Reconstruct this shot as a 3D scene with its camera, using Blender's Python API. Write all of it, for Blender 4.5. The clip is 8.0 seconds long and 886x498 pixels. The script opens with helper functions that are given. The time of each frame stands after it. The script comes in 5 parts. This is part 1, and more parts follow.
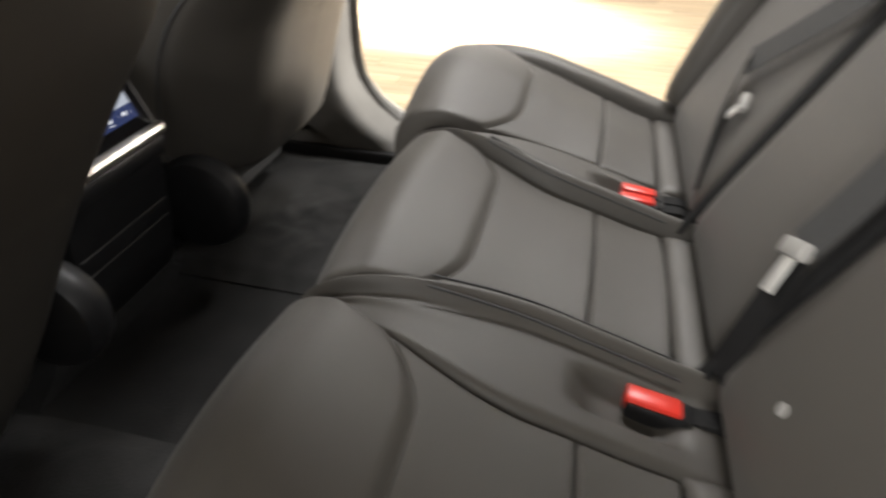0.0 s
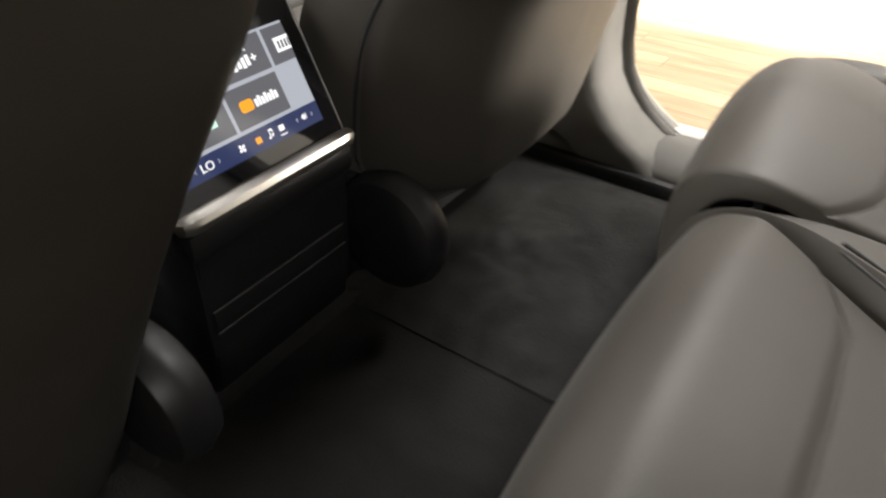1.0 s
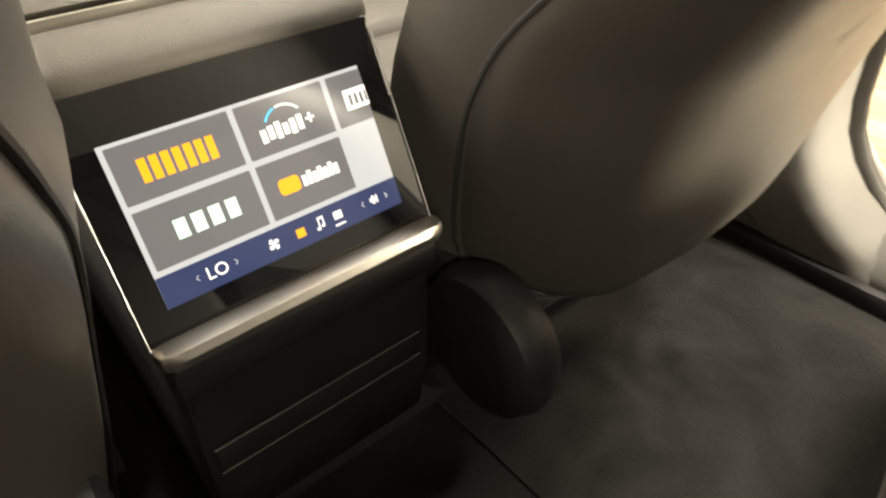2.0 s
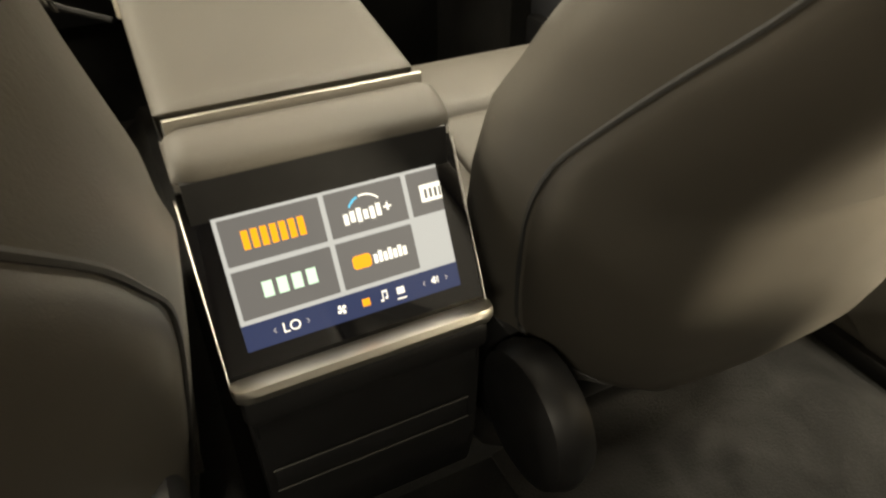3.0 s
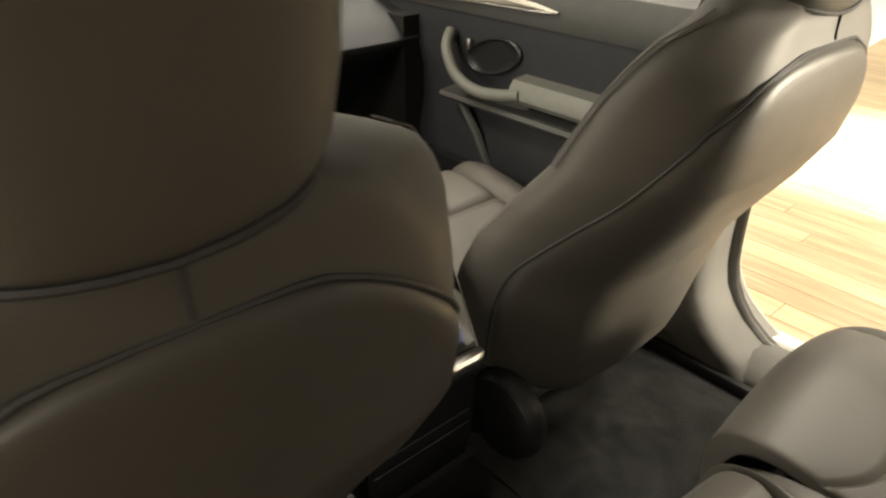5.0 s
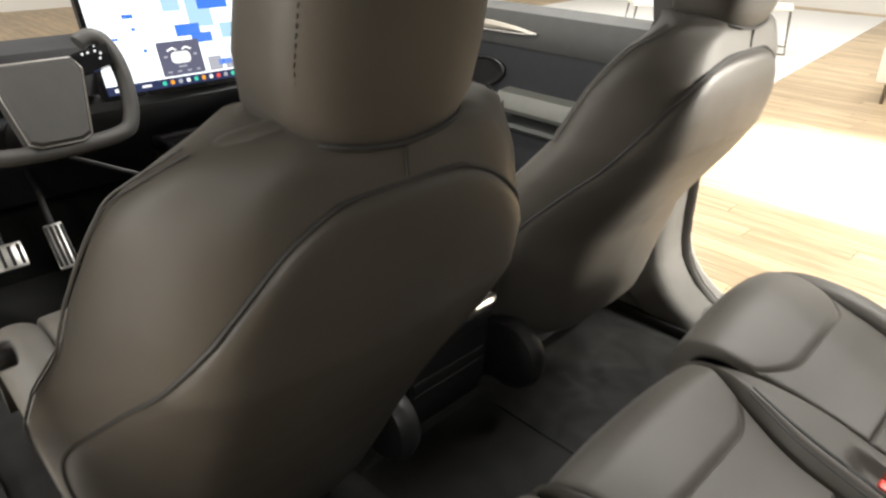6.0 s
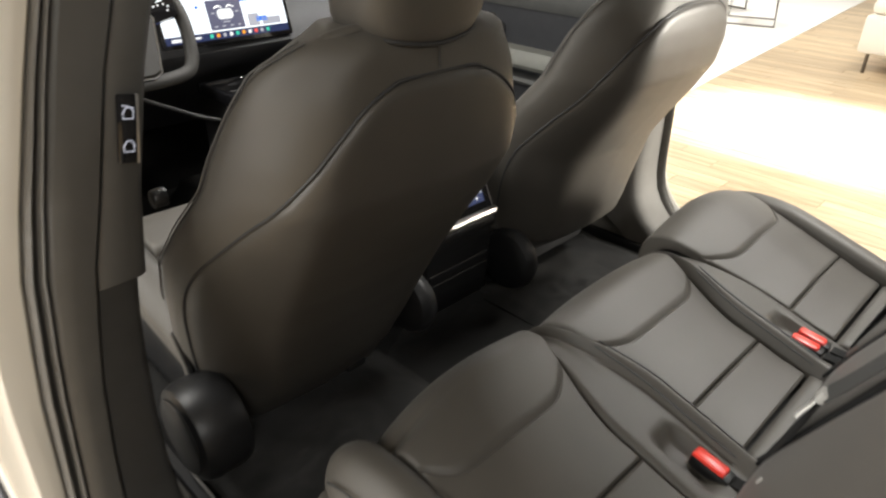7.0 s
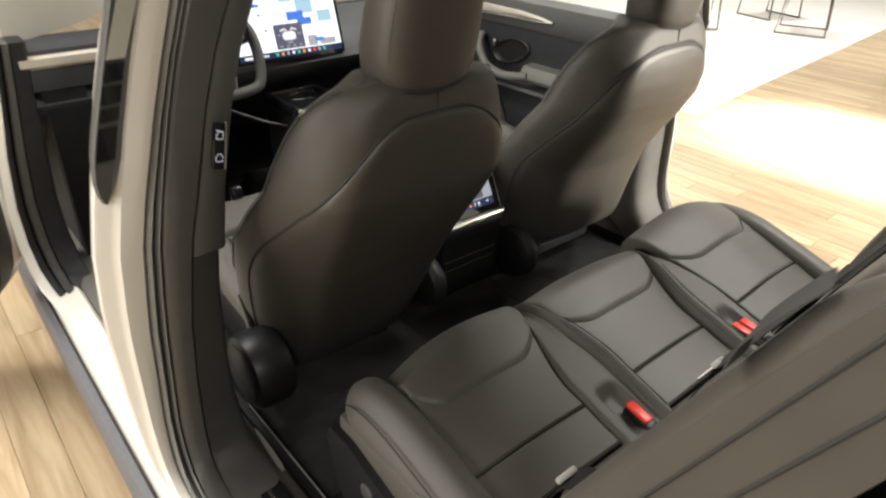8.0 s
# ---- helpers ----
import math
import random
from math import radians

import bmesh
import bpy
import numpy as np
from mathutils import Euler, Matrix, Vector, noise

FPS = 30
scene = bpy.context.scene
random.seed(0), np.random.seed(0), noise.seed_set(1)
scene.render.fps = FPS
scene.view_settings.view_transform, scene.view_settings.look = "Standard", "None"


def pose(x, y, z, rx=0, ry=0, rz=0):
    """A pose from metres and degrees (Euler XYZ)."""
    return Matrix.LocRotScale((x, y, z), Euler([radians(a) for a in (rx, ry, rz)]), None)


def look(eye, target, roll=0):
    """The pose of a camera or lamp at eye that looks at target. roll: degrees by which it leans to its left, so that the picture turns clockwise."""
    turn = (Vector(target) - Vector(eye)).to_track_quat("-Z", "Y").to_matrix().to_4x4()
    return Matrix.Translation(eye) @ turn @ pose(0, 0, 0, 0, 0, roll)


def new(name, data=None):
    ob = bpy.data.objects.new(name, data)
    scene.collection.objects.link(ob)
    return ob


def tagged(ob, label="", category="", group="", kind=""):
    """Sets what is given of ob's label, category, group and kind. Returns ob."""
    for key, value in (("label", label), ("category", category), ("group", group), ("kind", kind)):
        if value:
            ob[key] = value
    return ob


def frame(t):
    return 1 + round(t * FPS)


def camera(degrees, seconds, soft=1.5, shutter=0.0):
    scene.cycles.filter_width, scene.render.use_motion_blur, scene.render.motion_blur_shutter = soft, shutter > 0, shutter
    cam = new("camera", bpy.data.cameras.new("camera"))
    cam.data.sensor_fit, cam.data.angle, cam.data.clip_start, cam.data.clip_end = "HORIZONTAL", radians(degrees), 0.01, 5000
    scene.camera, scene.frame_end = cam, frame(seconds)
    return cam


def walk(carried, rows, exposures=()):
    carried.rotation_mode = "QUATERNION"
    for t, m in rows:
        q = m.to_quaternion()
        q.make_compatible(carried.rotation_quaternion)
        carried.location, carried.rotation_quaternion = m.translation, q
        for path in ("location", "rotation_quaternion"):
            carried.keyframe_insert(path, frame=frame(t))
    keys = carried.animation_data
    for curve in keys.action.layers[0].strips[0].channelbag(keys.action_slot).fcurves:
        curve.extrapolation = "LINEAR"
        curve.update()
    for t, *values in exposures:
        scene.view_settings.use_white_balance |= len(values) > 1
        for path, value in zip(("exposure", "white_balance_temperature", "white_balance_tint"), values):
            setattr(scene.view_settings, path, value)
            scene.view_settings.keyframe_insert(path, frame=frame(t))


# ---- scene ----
cam = camera(67.3, 8.0, 2.2, 0.5)
PATH = [
    (0, (-0.737, -0.658, 1.051), (0.904, -0.314, -0.04), 2.2),
    (0.5, (-0.579, -0.585, 1.024), (0.897, 0.098, -0.14), 1.8),
    (1, (-0.397, -0.501, 0.995), (0.924, 0.388, -0.215), 0.9),
    (1.5, (-0.251, -0.427, 0.965), (0.905, 0.624, -0.283), -0.0),
    (2, (-0.166, -0.372, 0.962), (0.837, 0.838, -0.275), -0.6),
    (3.5, (-0.12, -0.497, 1.109), (0.51, 1.01, -0.045), -1.2),
    (4, (-0.2, -0.572, 1.172), (0.502, 0.916, 0.035), -0.35),
    (4.5, (-0.342, -0.606, 1.262), (0.647, 0.763, 0.192), -0.48),
    (5.8, (-0.748, -0.748, 1.368), (0.479, 0.533, 0.443), 0.7),
    (6, (-0.801, -0.788, 1.36), (0.454, 0.468, 0.439), 0.8),
    (6.5, (-0.941, -0.898, 1.352), (0.33, 0.328, 0.413), 0.8),
    (7, (-1.059, -1.007, 1.364), (0.179, 0.225, 0.39), 0.9),
    (7.5, (-1.147, -1.15, 1.408), (0.032, 0.115, 0.403), 1.0),
    (8, (-1.193, -1.299, 1.527), (-0.075, 0.03, 0.536), 1.0),
]
walk(cam, [(t, look(eye, target, roll)) for t, eye, target, roll in PATH],
     [(0.0, 0.34, 6300, 11), (0.5, 0.28, 6250, 11), (1.0, 0.35, 6500, 11), (1.6, 0.82, 6950, 9), (2.2, 1.05, 7950, 7), (3.5, 0.46, 8150, 4), (4.2, 0.34, 8200, 4), (4.8, 0.3, 7800, 6), (5.8, 0.37, 6500, 9), (7.0, 0.34, 6450, 9), (8.0, 0.14, 6550, 9)])

# ---- light ----
world = bpy.data.worlds.new("world")
scene.world = world
world.use_nodes = True
bg = world.node_tree.nodes["Background"]
bg.inputs["Color"].default_value = (0.85, 0.92, 1.0, 1)
bg.inputs["Strength"].default_value = 0.1
scene.view_settings.exposure = 0.0


def area_lamp(name, m, size_x, size_y, watts, colour=(1, 0.97, 0.925)):
    d = bpy.data.lights.new(name, "AREA")
    d.shape, d.size, d.size_y, d.energy, d.color = "RECTANGLE", size_x, size_y, watts, colour
    ob = new(name, d)
    ob.matrix_world = m
    return ob


# unseen lamps under the ceiling, placed and tuned to brighten cabin and floor
LAMPS = [(-5.6, -0.7, 170, 180), (-5.0, 3.5, 200, 180), (-1.6, 1.5, 105, 180), (1.7, 1.5, 100, 180), (2.0, -1.1, 165, 180), (5.6, -3.6, 35, 180), (-3.2, -4.6, 150, 180), (3.4, 3.8, 60, 180), (7.0, 0.0, 95, 180), (7.0, 3.5, 110, 180)]
for x, y, watts, spread in LAMPS:
    area_lamp("ceiling_fill_light", pose(x, y, 3.86, 0, 0, 0), 1.1, 1.1, watts).data.spread = radians(spread)
# unseen narrow downlight, added for the bright pool on the floor beside the car
area_lamp("downlight", pose(3.45, 0.1, 3.86, 0, 0, 0), 0.25, 1.2, 60).data.spread = radians(26)
# lamps added in two unseen openings, to brighten left flank, backrests and right seat
area_lamp("window_fill_light", look((-6.98, 1.6, 1.35), (0, 1.6, 1.35)), 3.2, 1.9, 230, (1.0, 0.97, 0.92))
area_lamp("window_fill_light", look((6.9, -7.6, 1.4), (0.4, -0.2, 0.9)), 1.9, 1.7, 132, (1.0, 0.93, 0.82)).data.spread = radians(50)


# ---- materials ----
def material(name, colour, rough=0.5, metal=0.0, second=None, scale=30.0, bump=0.0, bump_scale=300.0, coat=0.0, stretch=None, spread=0.5, emit=0.0, spec=0.5, blotch=0.0, sheen=0.0):
    mat = bpy.data.materials.new(name)
    mat.use_nodes = True
    n, l = mat.node_tree.nodes, mat.node_tree.links
    b = n["Principled BSDF"]
    b.inputs["Base Color"].default_value = (*colour, 1)
    b.inputs["Roughness"].default_value = rough
    b.inputs["Metallic"].default_value = metal
    b.inputs["Coat Weight"].default_value = coat
    b.inputs["Specular IOR Level"].default_value = spec
    b.inputs["Sheen Weight"].default_value, b.inputs["Sheen Roughness"].default_value = sheen, 0.45
    co = n.new("ShaderNodeTexCoord")
    mp = n.new("ShaderNodeMapping")
    l.new(co.outputs["Object"], mp.inputs["Vector"])
    if stretch:
        mp.inputs["Scale"].default_value = stretch
    if second:
        t = n.new("ShaderNodeTexNoise")
        t.inputs["Scale"].default_value, t.inputs["Detail"].default_value = scale, 6
        l.new(mp.outputs["Vector"], t.inputs["Vector"])
        r = n.new("ShaderNodeValToRGB")
        r.color_ramp.elements[0].position, r.color_ramp.elements[1].position = 0.5 - spread / 2, 0.5 + spread / 2
        r.color_ramp.elements[0].color, r.color_ramp.elements[1].color = (*colour, 1), (*second, 1)
        l.new(t.outputs["Fac"], r.inputs["Fac"])
        l.new(r.outputs["Color"], b.inputs["Base Color"])
        if blotch:
            t2 = n.new("ShaderNodeTexNoise")
            t2.inputs["Scale"].default_value, t2.inputs["Detail"].default_value = scale * 0.12, 3
            l.new(mp.outputs["Vector"], t2.inputs["Vector"])
            rr = n.new("ShaderNodeMapRange")
            rr.inputs["To Min"].default_value, rr.inputs["To Max"].default_value = rough - blotch, rough + blotch
            l.new(t2.outputs["Fac"], rr.inputs["Value"])
            l.new(rr.outputs["Result"], b.inputs["Roughness"])
    if bump:
        t = n.new("ShaderNodeTexNoise")
        t.inputs["Scale"].default_value, t.inputs["Detail"].default_value = bump_scale, 4
        l.new(mp.outputs["Vector"], t.inputs["Vector"])
        k = n.new("ShaderNodeBump")
        k.inputs["Strength"].default_value, k.inputs["Distance"].default_value = bump, 0.002
        l.new(t.outputs["Fac"], k.inputs["Height"])
        l.new(k.outputs["Normal"], b.inputs["Normal"])
    if emit:
        b.inputs["Emission Color"].default_value = (*colour, 1)
        b.inputs["Emission Strength"].default_value = emit
    return mat


LEATHER = material("black_leather", (0.052, 0.0470, 0.0395), 0.53, second=(0.061, 0.0552, 0.0465), scale=9, bump=0.2, bump_scale=900, blotch=0.06, spec=0.52, sheen=0.06)
LEATHER_PANEL = material("seat_back_shell", (0.044, 0.0400, 0.0345), 0.44, second=(0.052, 0.0472, 0.0405), scale=9, bump=0.14, bump_scale=900, blotch=0.05, spec=0.5)
PIPING = material("seam_thread", (0.02, 0.02, 0.02), 0.6, second=(0.03, 0.03, 0.03), scale=200)
STITCH = material("grey_stitching", (0.09, 0.088, 0.085), 0.7)
PLASTIC = material("black_plastic", (0.008, 0.008, 0.0085), 0.42, second=(0.012, 0.012, 0.0125), scale=40, bump=0.08, bump_scale=700, spec=0.36)
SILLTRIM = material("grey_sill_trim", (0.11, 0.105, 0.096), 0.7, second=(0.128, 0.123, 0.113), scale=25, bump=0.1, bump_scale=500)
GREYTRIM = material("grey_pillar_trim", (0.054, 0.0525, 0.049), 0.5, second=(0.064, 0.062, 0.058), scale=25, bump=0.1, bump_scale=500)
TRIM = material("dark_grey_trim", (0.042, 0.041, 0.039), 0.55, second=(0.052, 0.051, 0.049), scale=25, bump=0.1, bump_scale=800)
GLOSS = material("piano_black", (0.008, 0.008, 0.009), 0.06, coat=0.4)
GLASSBLACK = material("display_glass", (0.004, 0.004, 0.005), 0.03, coat=0.6)
CHROME = material("brushed_metal", (0.52, 0.5, 0.45), 0.36, 1.0, second=(0.56, 0.54, 0.5), scale=60)
SATIN = material("satin_metal", (0.5, 0.49, 0.47), 0.35, 1.0, second=(0.58, 0.57, 0.55), scale=60)
def carpet_material(name, dark, light, patch):
    """Cut pile: fine fibres, and patches where the pile lies another way."""
    mat = bpy.data.materials.new(name)
    mat.use_nodes = True
    n, l = mat.node_tree.nodes, mat.node_tree.links
    b = n["Principled BSDF"]
    b.inputs["Roughness"].default_value, b.inputs["Specular IOR Level"].default_value = 0.95, 0.08
    b.inputs["Sheen Weight"].default_value, b.inputs["Sheen Roughness"].default_value = 0.08, 0.5
    co = n.new("ShaderNodeTexCoord")

    def noise_at(scale, detail, distortion=0.0):
        t = n.new("ShaderNodeTexNoise")
        t.inputs["Scale"].default_value, t.inputs["Detail"].default_value, t.inputs["Distortion"].default_value = scale, detail, distortion
        l.new(co.outputs["Object"], t.inputs["Vector"])
        return t.outputs["Fac"]
    fine, coarse = noise_at(330, 3), noise_at(7.5, 4, 1.1)
    mix = n.new("ShaderNodeMix")
    mix.data_type = "RGBA"
    mix.inputs["A"].default_value, mix.inputs["B"].default_value = (*dark, 1), (*light, 1)
    span = n.new("ShaderNodeMapRange")
    span.inputs["From Min"].default_value, span.inputs["From Max"].default_value = 0.36, 0.64
    l.new(coarse, span.inputs["Value"])
    both = n.new("ShaderNodeMath")
    both.operation = "MULTIPLY_ADD"
    both.inputs[1].default_value = patch
    l.new(span.outputs["Result"], both.inputs[0])
    low = n.new("ShaderNodeMath")
    low.operation = "MULTIPLY"
    low.inputs[1].default_value = 1 - patch
    l.new(fine, low.inputs[0])
    l.new(low.outputs["Value"], both.inputs[2])
    l.new(both.outputs["Value"], mix.inputs["Factor"])
    l.new(mix.outputs["Result"], b.inputs["Base Color"])
    k = n.new("ShaderNodeBump")
    k.inputs["Strength"].default_value, k.inputs["Distance"].default_value = 0.9, 0.002
    l.new(fine, k.inputs["Height"])
    l.new(k.outputs["Normal"], b.inputs["Normal"])
    return mat


CARPET = carpet_material("black_carpet", (0.007, 0.007, 0.0069), (0.018, 0.0177, 0.017), 0.5)
MAT = carpet_material("carpet_mat", (0.009, 0.0089, 0.0085), (0.03, 0.0295, 0.0285), 0.6)
RED = material("red_plastic", (0.72, 0.035, 0.02), 0.35, second=(0.78, 0.05, 0.03), scale=30)
WEBBING = material("belt_webbing", (0.03, 0.03, 0.029), 0.75, second=(0.044, 0.044, 0.042), scale=400, bump=0.5, bump_scale=900)
BLACKWEB = material("black_webbing", (0.010, 0.010, 0.010), 0.85, second=(0.017, 0.017, 0.017), scale=400, spec=0.15)
GREYPLASTIC = material("grey_plastic", (0.32, 0.31, 0.29), 0.45, second=(0.36, 0.35, 0.33), scale=40)
TONGUE = material("bright_steel", (0.75, 0.74, 0.7), 0.5, 0.6, second=(0.8, 0.79, 0.75), scale=60)
PAINT = material("white_car_paint", (0.78, 0.75, 0.68), 0.25, coat=0.5, second=(0.8, 0.77, 0.7), scale=6)
RUBBER = material("rubber_seal", (0.035, 0.033, 0.03), 0.7, second=(0.05, 0.047, 0.043), scale=60)
GREYSEAL = material("grey_seal", (0.16, 0.155, 0.145), 0.55, second=(0.19, 0.185, 0.175), scale=60)
ROCKER = material("grey_sill_cladding", (0.11, 0.11, 0.125), 0.55, second=(0.13, 0.13, 0.145), scale=50, bump=0.1)
WHITEWALL = material("white_wall_paint", (0.78, 0.77, 0.74), 0.8, second=(0.8, 0.79, 0.76), scale=4)
# unseen west and south walls, dark to cut bounce light on seat backs
DARKWALL = material("dark_unseen_wall", (0.07, 0.07, 0.072), 0.8, second=(0.085, 0.085, 0.086), scale=4)
# unseen ceiling, toned down to limit its light on the bench
CEILPAINT = material("pale_grey_ceiling_paint", (0.26, 0.255, 0.24), 0.85, second=(0.3, 0.295, 0.28), scale=4)
RUGMAT = material("white_rug", (0.8, 0.79, 0.76), 0.9, second=(0.84, 0.83, 0.8), scale=60, bump=0.4)
SOFA = material("cream_upholstery", (0.74, 0.7, 0.62), 0.85, second=(0.78, 0.74, 0.66), scale=80, bump=0.3)
STEEL = material("dark_steel_wire", (0.16, 0.14, 0.12), 0.35, 0.9)
DASH = material("dark_dashboard", (0.012, 0.013, 0.016), 0.65, second=(0.017, 0.018, 0.021), scale=30, bump=0.1)
DOORGREY = material("grey_door_fabric", (0.04, 0.041, 0.039), 0.6, second=(0.05, 0.051, 0.048), scale=30, bump=0.1)
DOORPALE = material("pale_grey_door_trim", (0.12, 0.122, 0.108), 0.55, second=(0.14, 0.142, 0.126), scale=30, bump=0.1)
# pale colour painted for the reflection in the cap and light by the windscreen
PALEGLARE = material("painted_pale_glare", (0.36, 0.35, 0.30), 0.18, second=(0.42, 0.41, 0.36), scale=8, coat=0.4)
PALE = material("pale_dash_trim", (0.33, 0.3, 0.25), 0.5, second=(0.4, 0.365, 0.31), scale=20)


def glow(name, colour, strength=1.0):
    mat = bpy.data.materials.new(name)
    mat.use_nodes = True
    b = mat.node_tree.nodes["Principled BSDF"]
    b.inputs["Base Color"].default_value = (0.01, 0.01, 0.01, 1)
    b.inputs["Roughness"].default_value = 0.08
    b.inputs["Emission Color"].default_value = (*colour, 1)
    b.inputs["Emission Strength"].default_value = strength
    return mat


UI_BG = glow("ui_light_grey", (0.36, 0.38, 0.42))
UI_TILE = glow("ui_dark_grey", (0.105, 0.105, 0.115))
UI_BAR = glow("ui_navy", (0.018, 0.028, 0.085))
UI_WHITE = glow("ui_white", (0.95, 0.95, 0.95))
UI_ORANGE = glow("ui_orange", (0.95, 0.36, 0.02))
UI_GREEN = glow("ui_pale_green", (0.55, 0.85, 0.7))
UI_BLUE = glow("ui_cyan", (0.08, 0.5, 0.85))
UI_MAP = glow("map_white", (0.9, 0.95, 1.0), 1.3)
UI_WATER = glow("map_water_blue", (0.05, 0.2, 0.75))
UI_PALEBLUE = glow("map_pale_blue", (0.42, 0.65, 0.78))
UI_CARD = glow("ui_card", (0.11, 0.11, 0.17))
UI_RED = glow("ui_red", (0.85, 0.08, 0.06))
UI_TEAL = glow("ui_teal", (0.05, 0.6, 0.4))
UI_GREY = glow("ui_mid_grey", (0.4, 0.4, 0.45))


def wood_material(name, islands):
    mat = bpy.data.materials.new(name)
    mat.use_nodes = True
    n, l = mat.node_tree.nodes, mat.node_tree.links
    b = n["Principled BSDF"]
    info = n.new("ShaderNodeNewGeometry" if islands else "ShaderNodeObjectInfo")
    rand = info.outputs["Random Per Island" if islands else "Random"]
    co = n.new("ShaderNodeTexCoord")
    add = n.new("ShaderNodeVectorMath")
    add.operation = "ADD"
    sc = n.new("ShaderNodeVectorMath")
    sc.operation = "SCALE"
    sc.inputs[0].default_value = (7.0, 13.0, 5.0)
    l.new(rand, sc.inputs["Scale"])
    l.new(co.outputs["Object"], add.inputs[0])
    l.new(sc.outputs["Vector"], add.inputs[1])
    mp = n.new("ShaderNodeMapping")
    mp.inputs["Scale"].default_value = (14.0, 1.2, 1.0) if islands else (1.2, 14.0, 1.0)
    l.new(add.outputs["Vector"], mp.inputs["Vector"])
    t = n.new("ShaderNodeTexNoise")
    t.inputs["Scale"].default_value, t.inputs["Detail"].default_value, t.inputs["Distortion"].default_value = 2.2, 8, 0.6
    l.new(mp.outputs["Vector"], t.inputs["Vector"])
    r = n.new("ShaderNodeValToRGB")
    e = r.color_ramp.elements
    e[0].position, e[0].color = 0.3, (0.38, 0.27, 0.155, 1)
    e[1].position, e[1].color = 0.7, (0.58, 0.455, 0.295, 1)
    l.new(t.outputs["Fac"], r.inputs["Fac"])
    hs = n.new("ShaderNodeHueSaturation")
    mr = n.new("ShaderNodeMapRange")
    mr.inputs["To Min"].default_value, mr.inputs["To Max"].default_value = 0.8, 1.15
    l.new(rand, mr.inputs["Value"])
    l.new(mr.outputs["Result"], hs.inputs["Value"])
    l.new(r.outputs["Color"], hs.inputs["Color"])
    l.new(hs.outputs["Color"], b.inputs["Base Color"])
    b.inputs["Roughness"].default_value = 0.38
    k = n.new("ShaderNodeBump")
    k.inputs["Strength"].default_value, k.inputs["Distance"].default_value = 0.15, 0.002
    l.new(t.outputs["Fac"], k.inputs["Height"])
    l.new(k.outputs["Normal"], b.inputs["Normal"])
    return mat


WOOD = wood_material("light_oak_planks", False)
WOOD_FAR = wood_material("light_oak_planks_far", True)


# ---- mesh helpers ----
def thing(name, at, label, category, group="", kind=""):
    ob = new(name)
    ob.location = at
    ob.empty_display_size = 0.05
    return tagged(ob, label, category, group, kind)


def origin_of(ob):
    while ob.parent:
        ob = ob.parent
    return ob.location.copy()


def finish(name, bm, mat, smooth=40):
    bmesh.ops.recalc_face_normals(bm, faces=bm.faces[:])
    me = bpy.data.meshes.new(name)
    bm.to_mesh(me)
    bm.free()
    me.materials.append(mat)
    if smooth:
        me.shade_smooth()
        me.set_sharp_from_angle(angle=radians(smooth))
    return me


def part(name, bm, mat, parent, label="", smooth=40):
    """Links a bmesh, given in world places, as one mesh under parent."""
    bmesh.ops.translate(bm, vec=-origin_of(parent), verts=bm.verts[:])
    ob = new(name, finish(name, bm, mat, smooth))
    ob.parent = parent
    return tagged(ob, label)


def solo(name, bm, mat, label, category, group="", kind="", smooth=40):
    """A thing of one mesh, its origin at the middle of its base."""
    xs = [v.co.x for v in bm.verts]
    ys = [v.co.y for v in bm.verts]
    o = Vector(((min(xs) + max(xs)) / 2, (min(ys) + max(ys)) / 2, min(v.co.z for v in bm.verts)))
    bmesh.ops.translate(bm, vec=-o, verts=bm.verts[:])
    ob = new(name, finish(name, bm, mat, smooth))
    ob.location = o
    return tagged(ob, label, category, group, kind)


def box(x0, x1, y0, y1, z0, z1, bevel=0.0, seg=2, bm=None, m=None):
    bm = bm or bmesh.new()
    made = bmesh.ops.create_cube(bm, size=1.0)["verts"]
    bmesh.ops.scale(bm, vec=(x1 - x0, y1 - y0, z1 - z0), verts=made)
    bmesh.ops.translate(bm, vec=((x0 + x1) / 2, (y0 + y1) / 2, (z0 + z1) / 2), verts=made)
    if bevel:
        edges = list({e for v in made for e in v.link_edges})
        res = bmesh.ops.bevel(bm, geom=edges, offset=bevel, segments=seg, profile=0.5, affect="EDGES")
        made = list({v for f in res["faces"] for v in f.verts} | {v for v in made if v.is_valid})
    if m:
        bmesh.ops.transform(bm, matrix=m, verts=made)
    return bm


def loft(loops, caps=True, bm=None, closed=True):
    bm = bm or bmesh.new()
    rows = [[bm.verts.new(p) for p in loop] for loop in loops]
    n = len(rows[0])
    for a, b in zip(rows, rows[1:]):
        for i in range(n if closed else n - 1):
            j = (i + 1) % n
            bm.faces.new((a[i], a[j], b[j], b[i]))
    if caps and closed:
        for row in (rows[0], rows[-1]):
            bm.faces.new(row)
    return bm


def curve_points(pts, per=6, closed=False):
    """A smooth line through the points."""
    pts = [Vector(p) for p in pts]
    n = len(pts)
    out = []
    for i in range(n if closed else n - 1):
        p0 = pts[(i - 1) % n] if closed or i else pts[0]
        p1, p2 = pts[i], pts[(i + 1) % n]
        p3 = pts[(i + 2) % n] if closed or i + 2 < n else pts[-1]
        for k in range(per):
            t = k / per
            out.append(0.5 * ((2 * p1) + (p2 - p0) * t + (2 * p0 - 5 * p1 + 4 * p2 - p3) * t * t + (3 * p1 - p0 - 3 * p2 + p3) * t ** 3))
    if not closed:
        out.append(pts[-1])
    return out


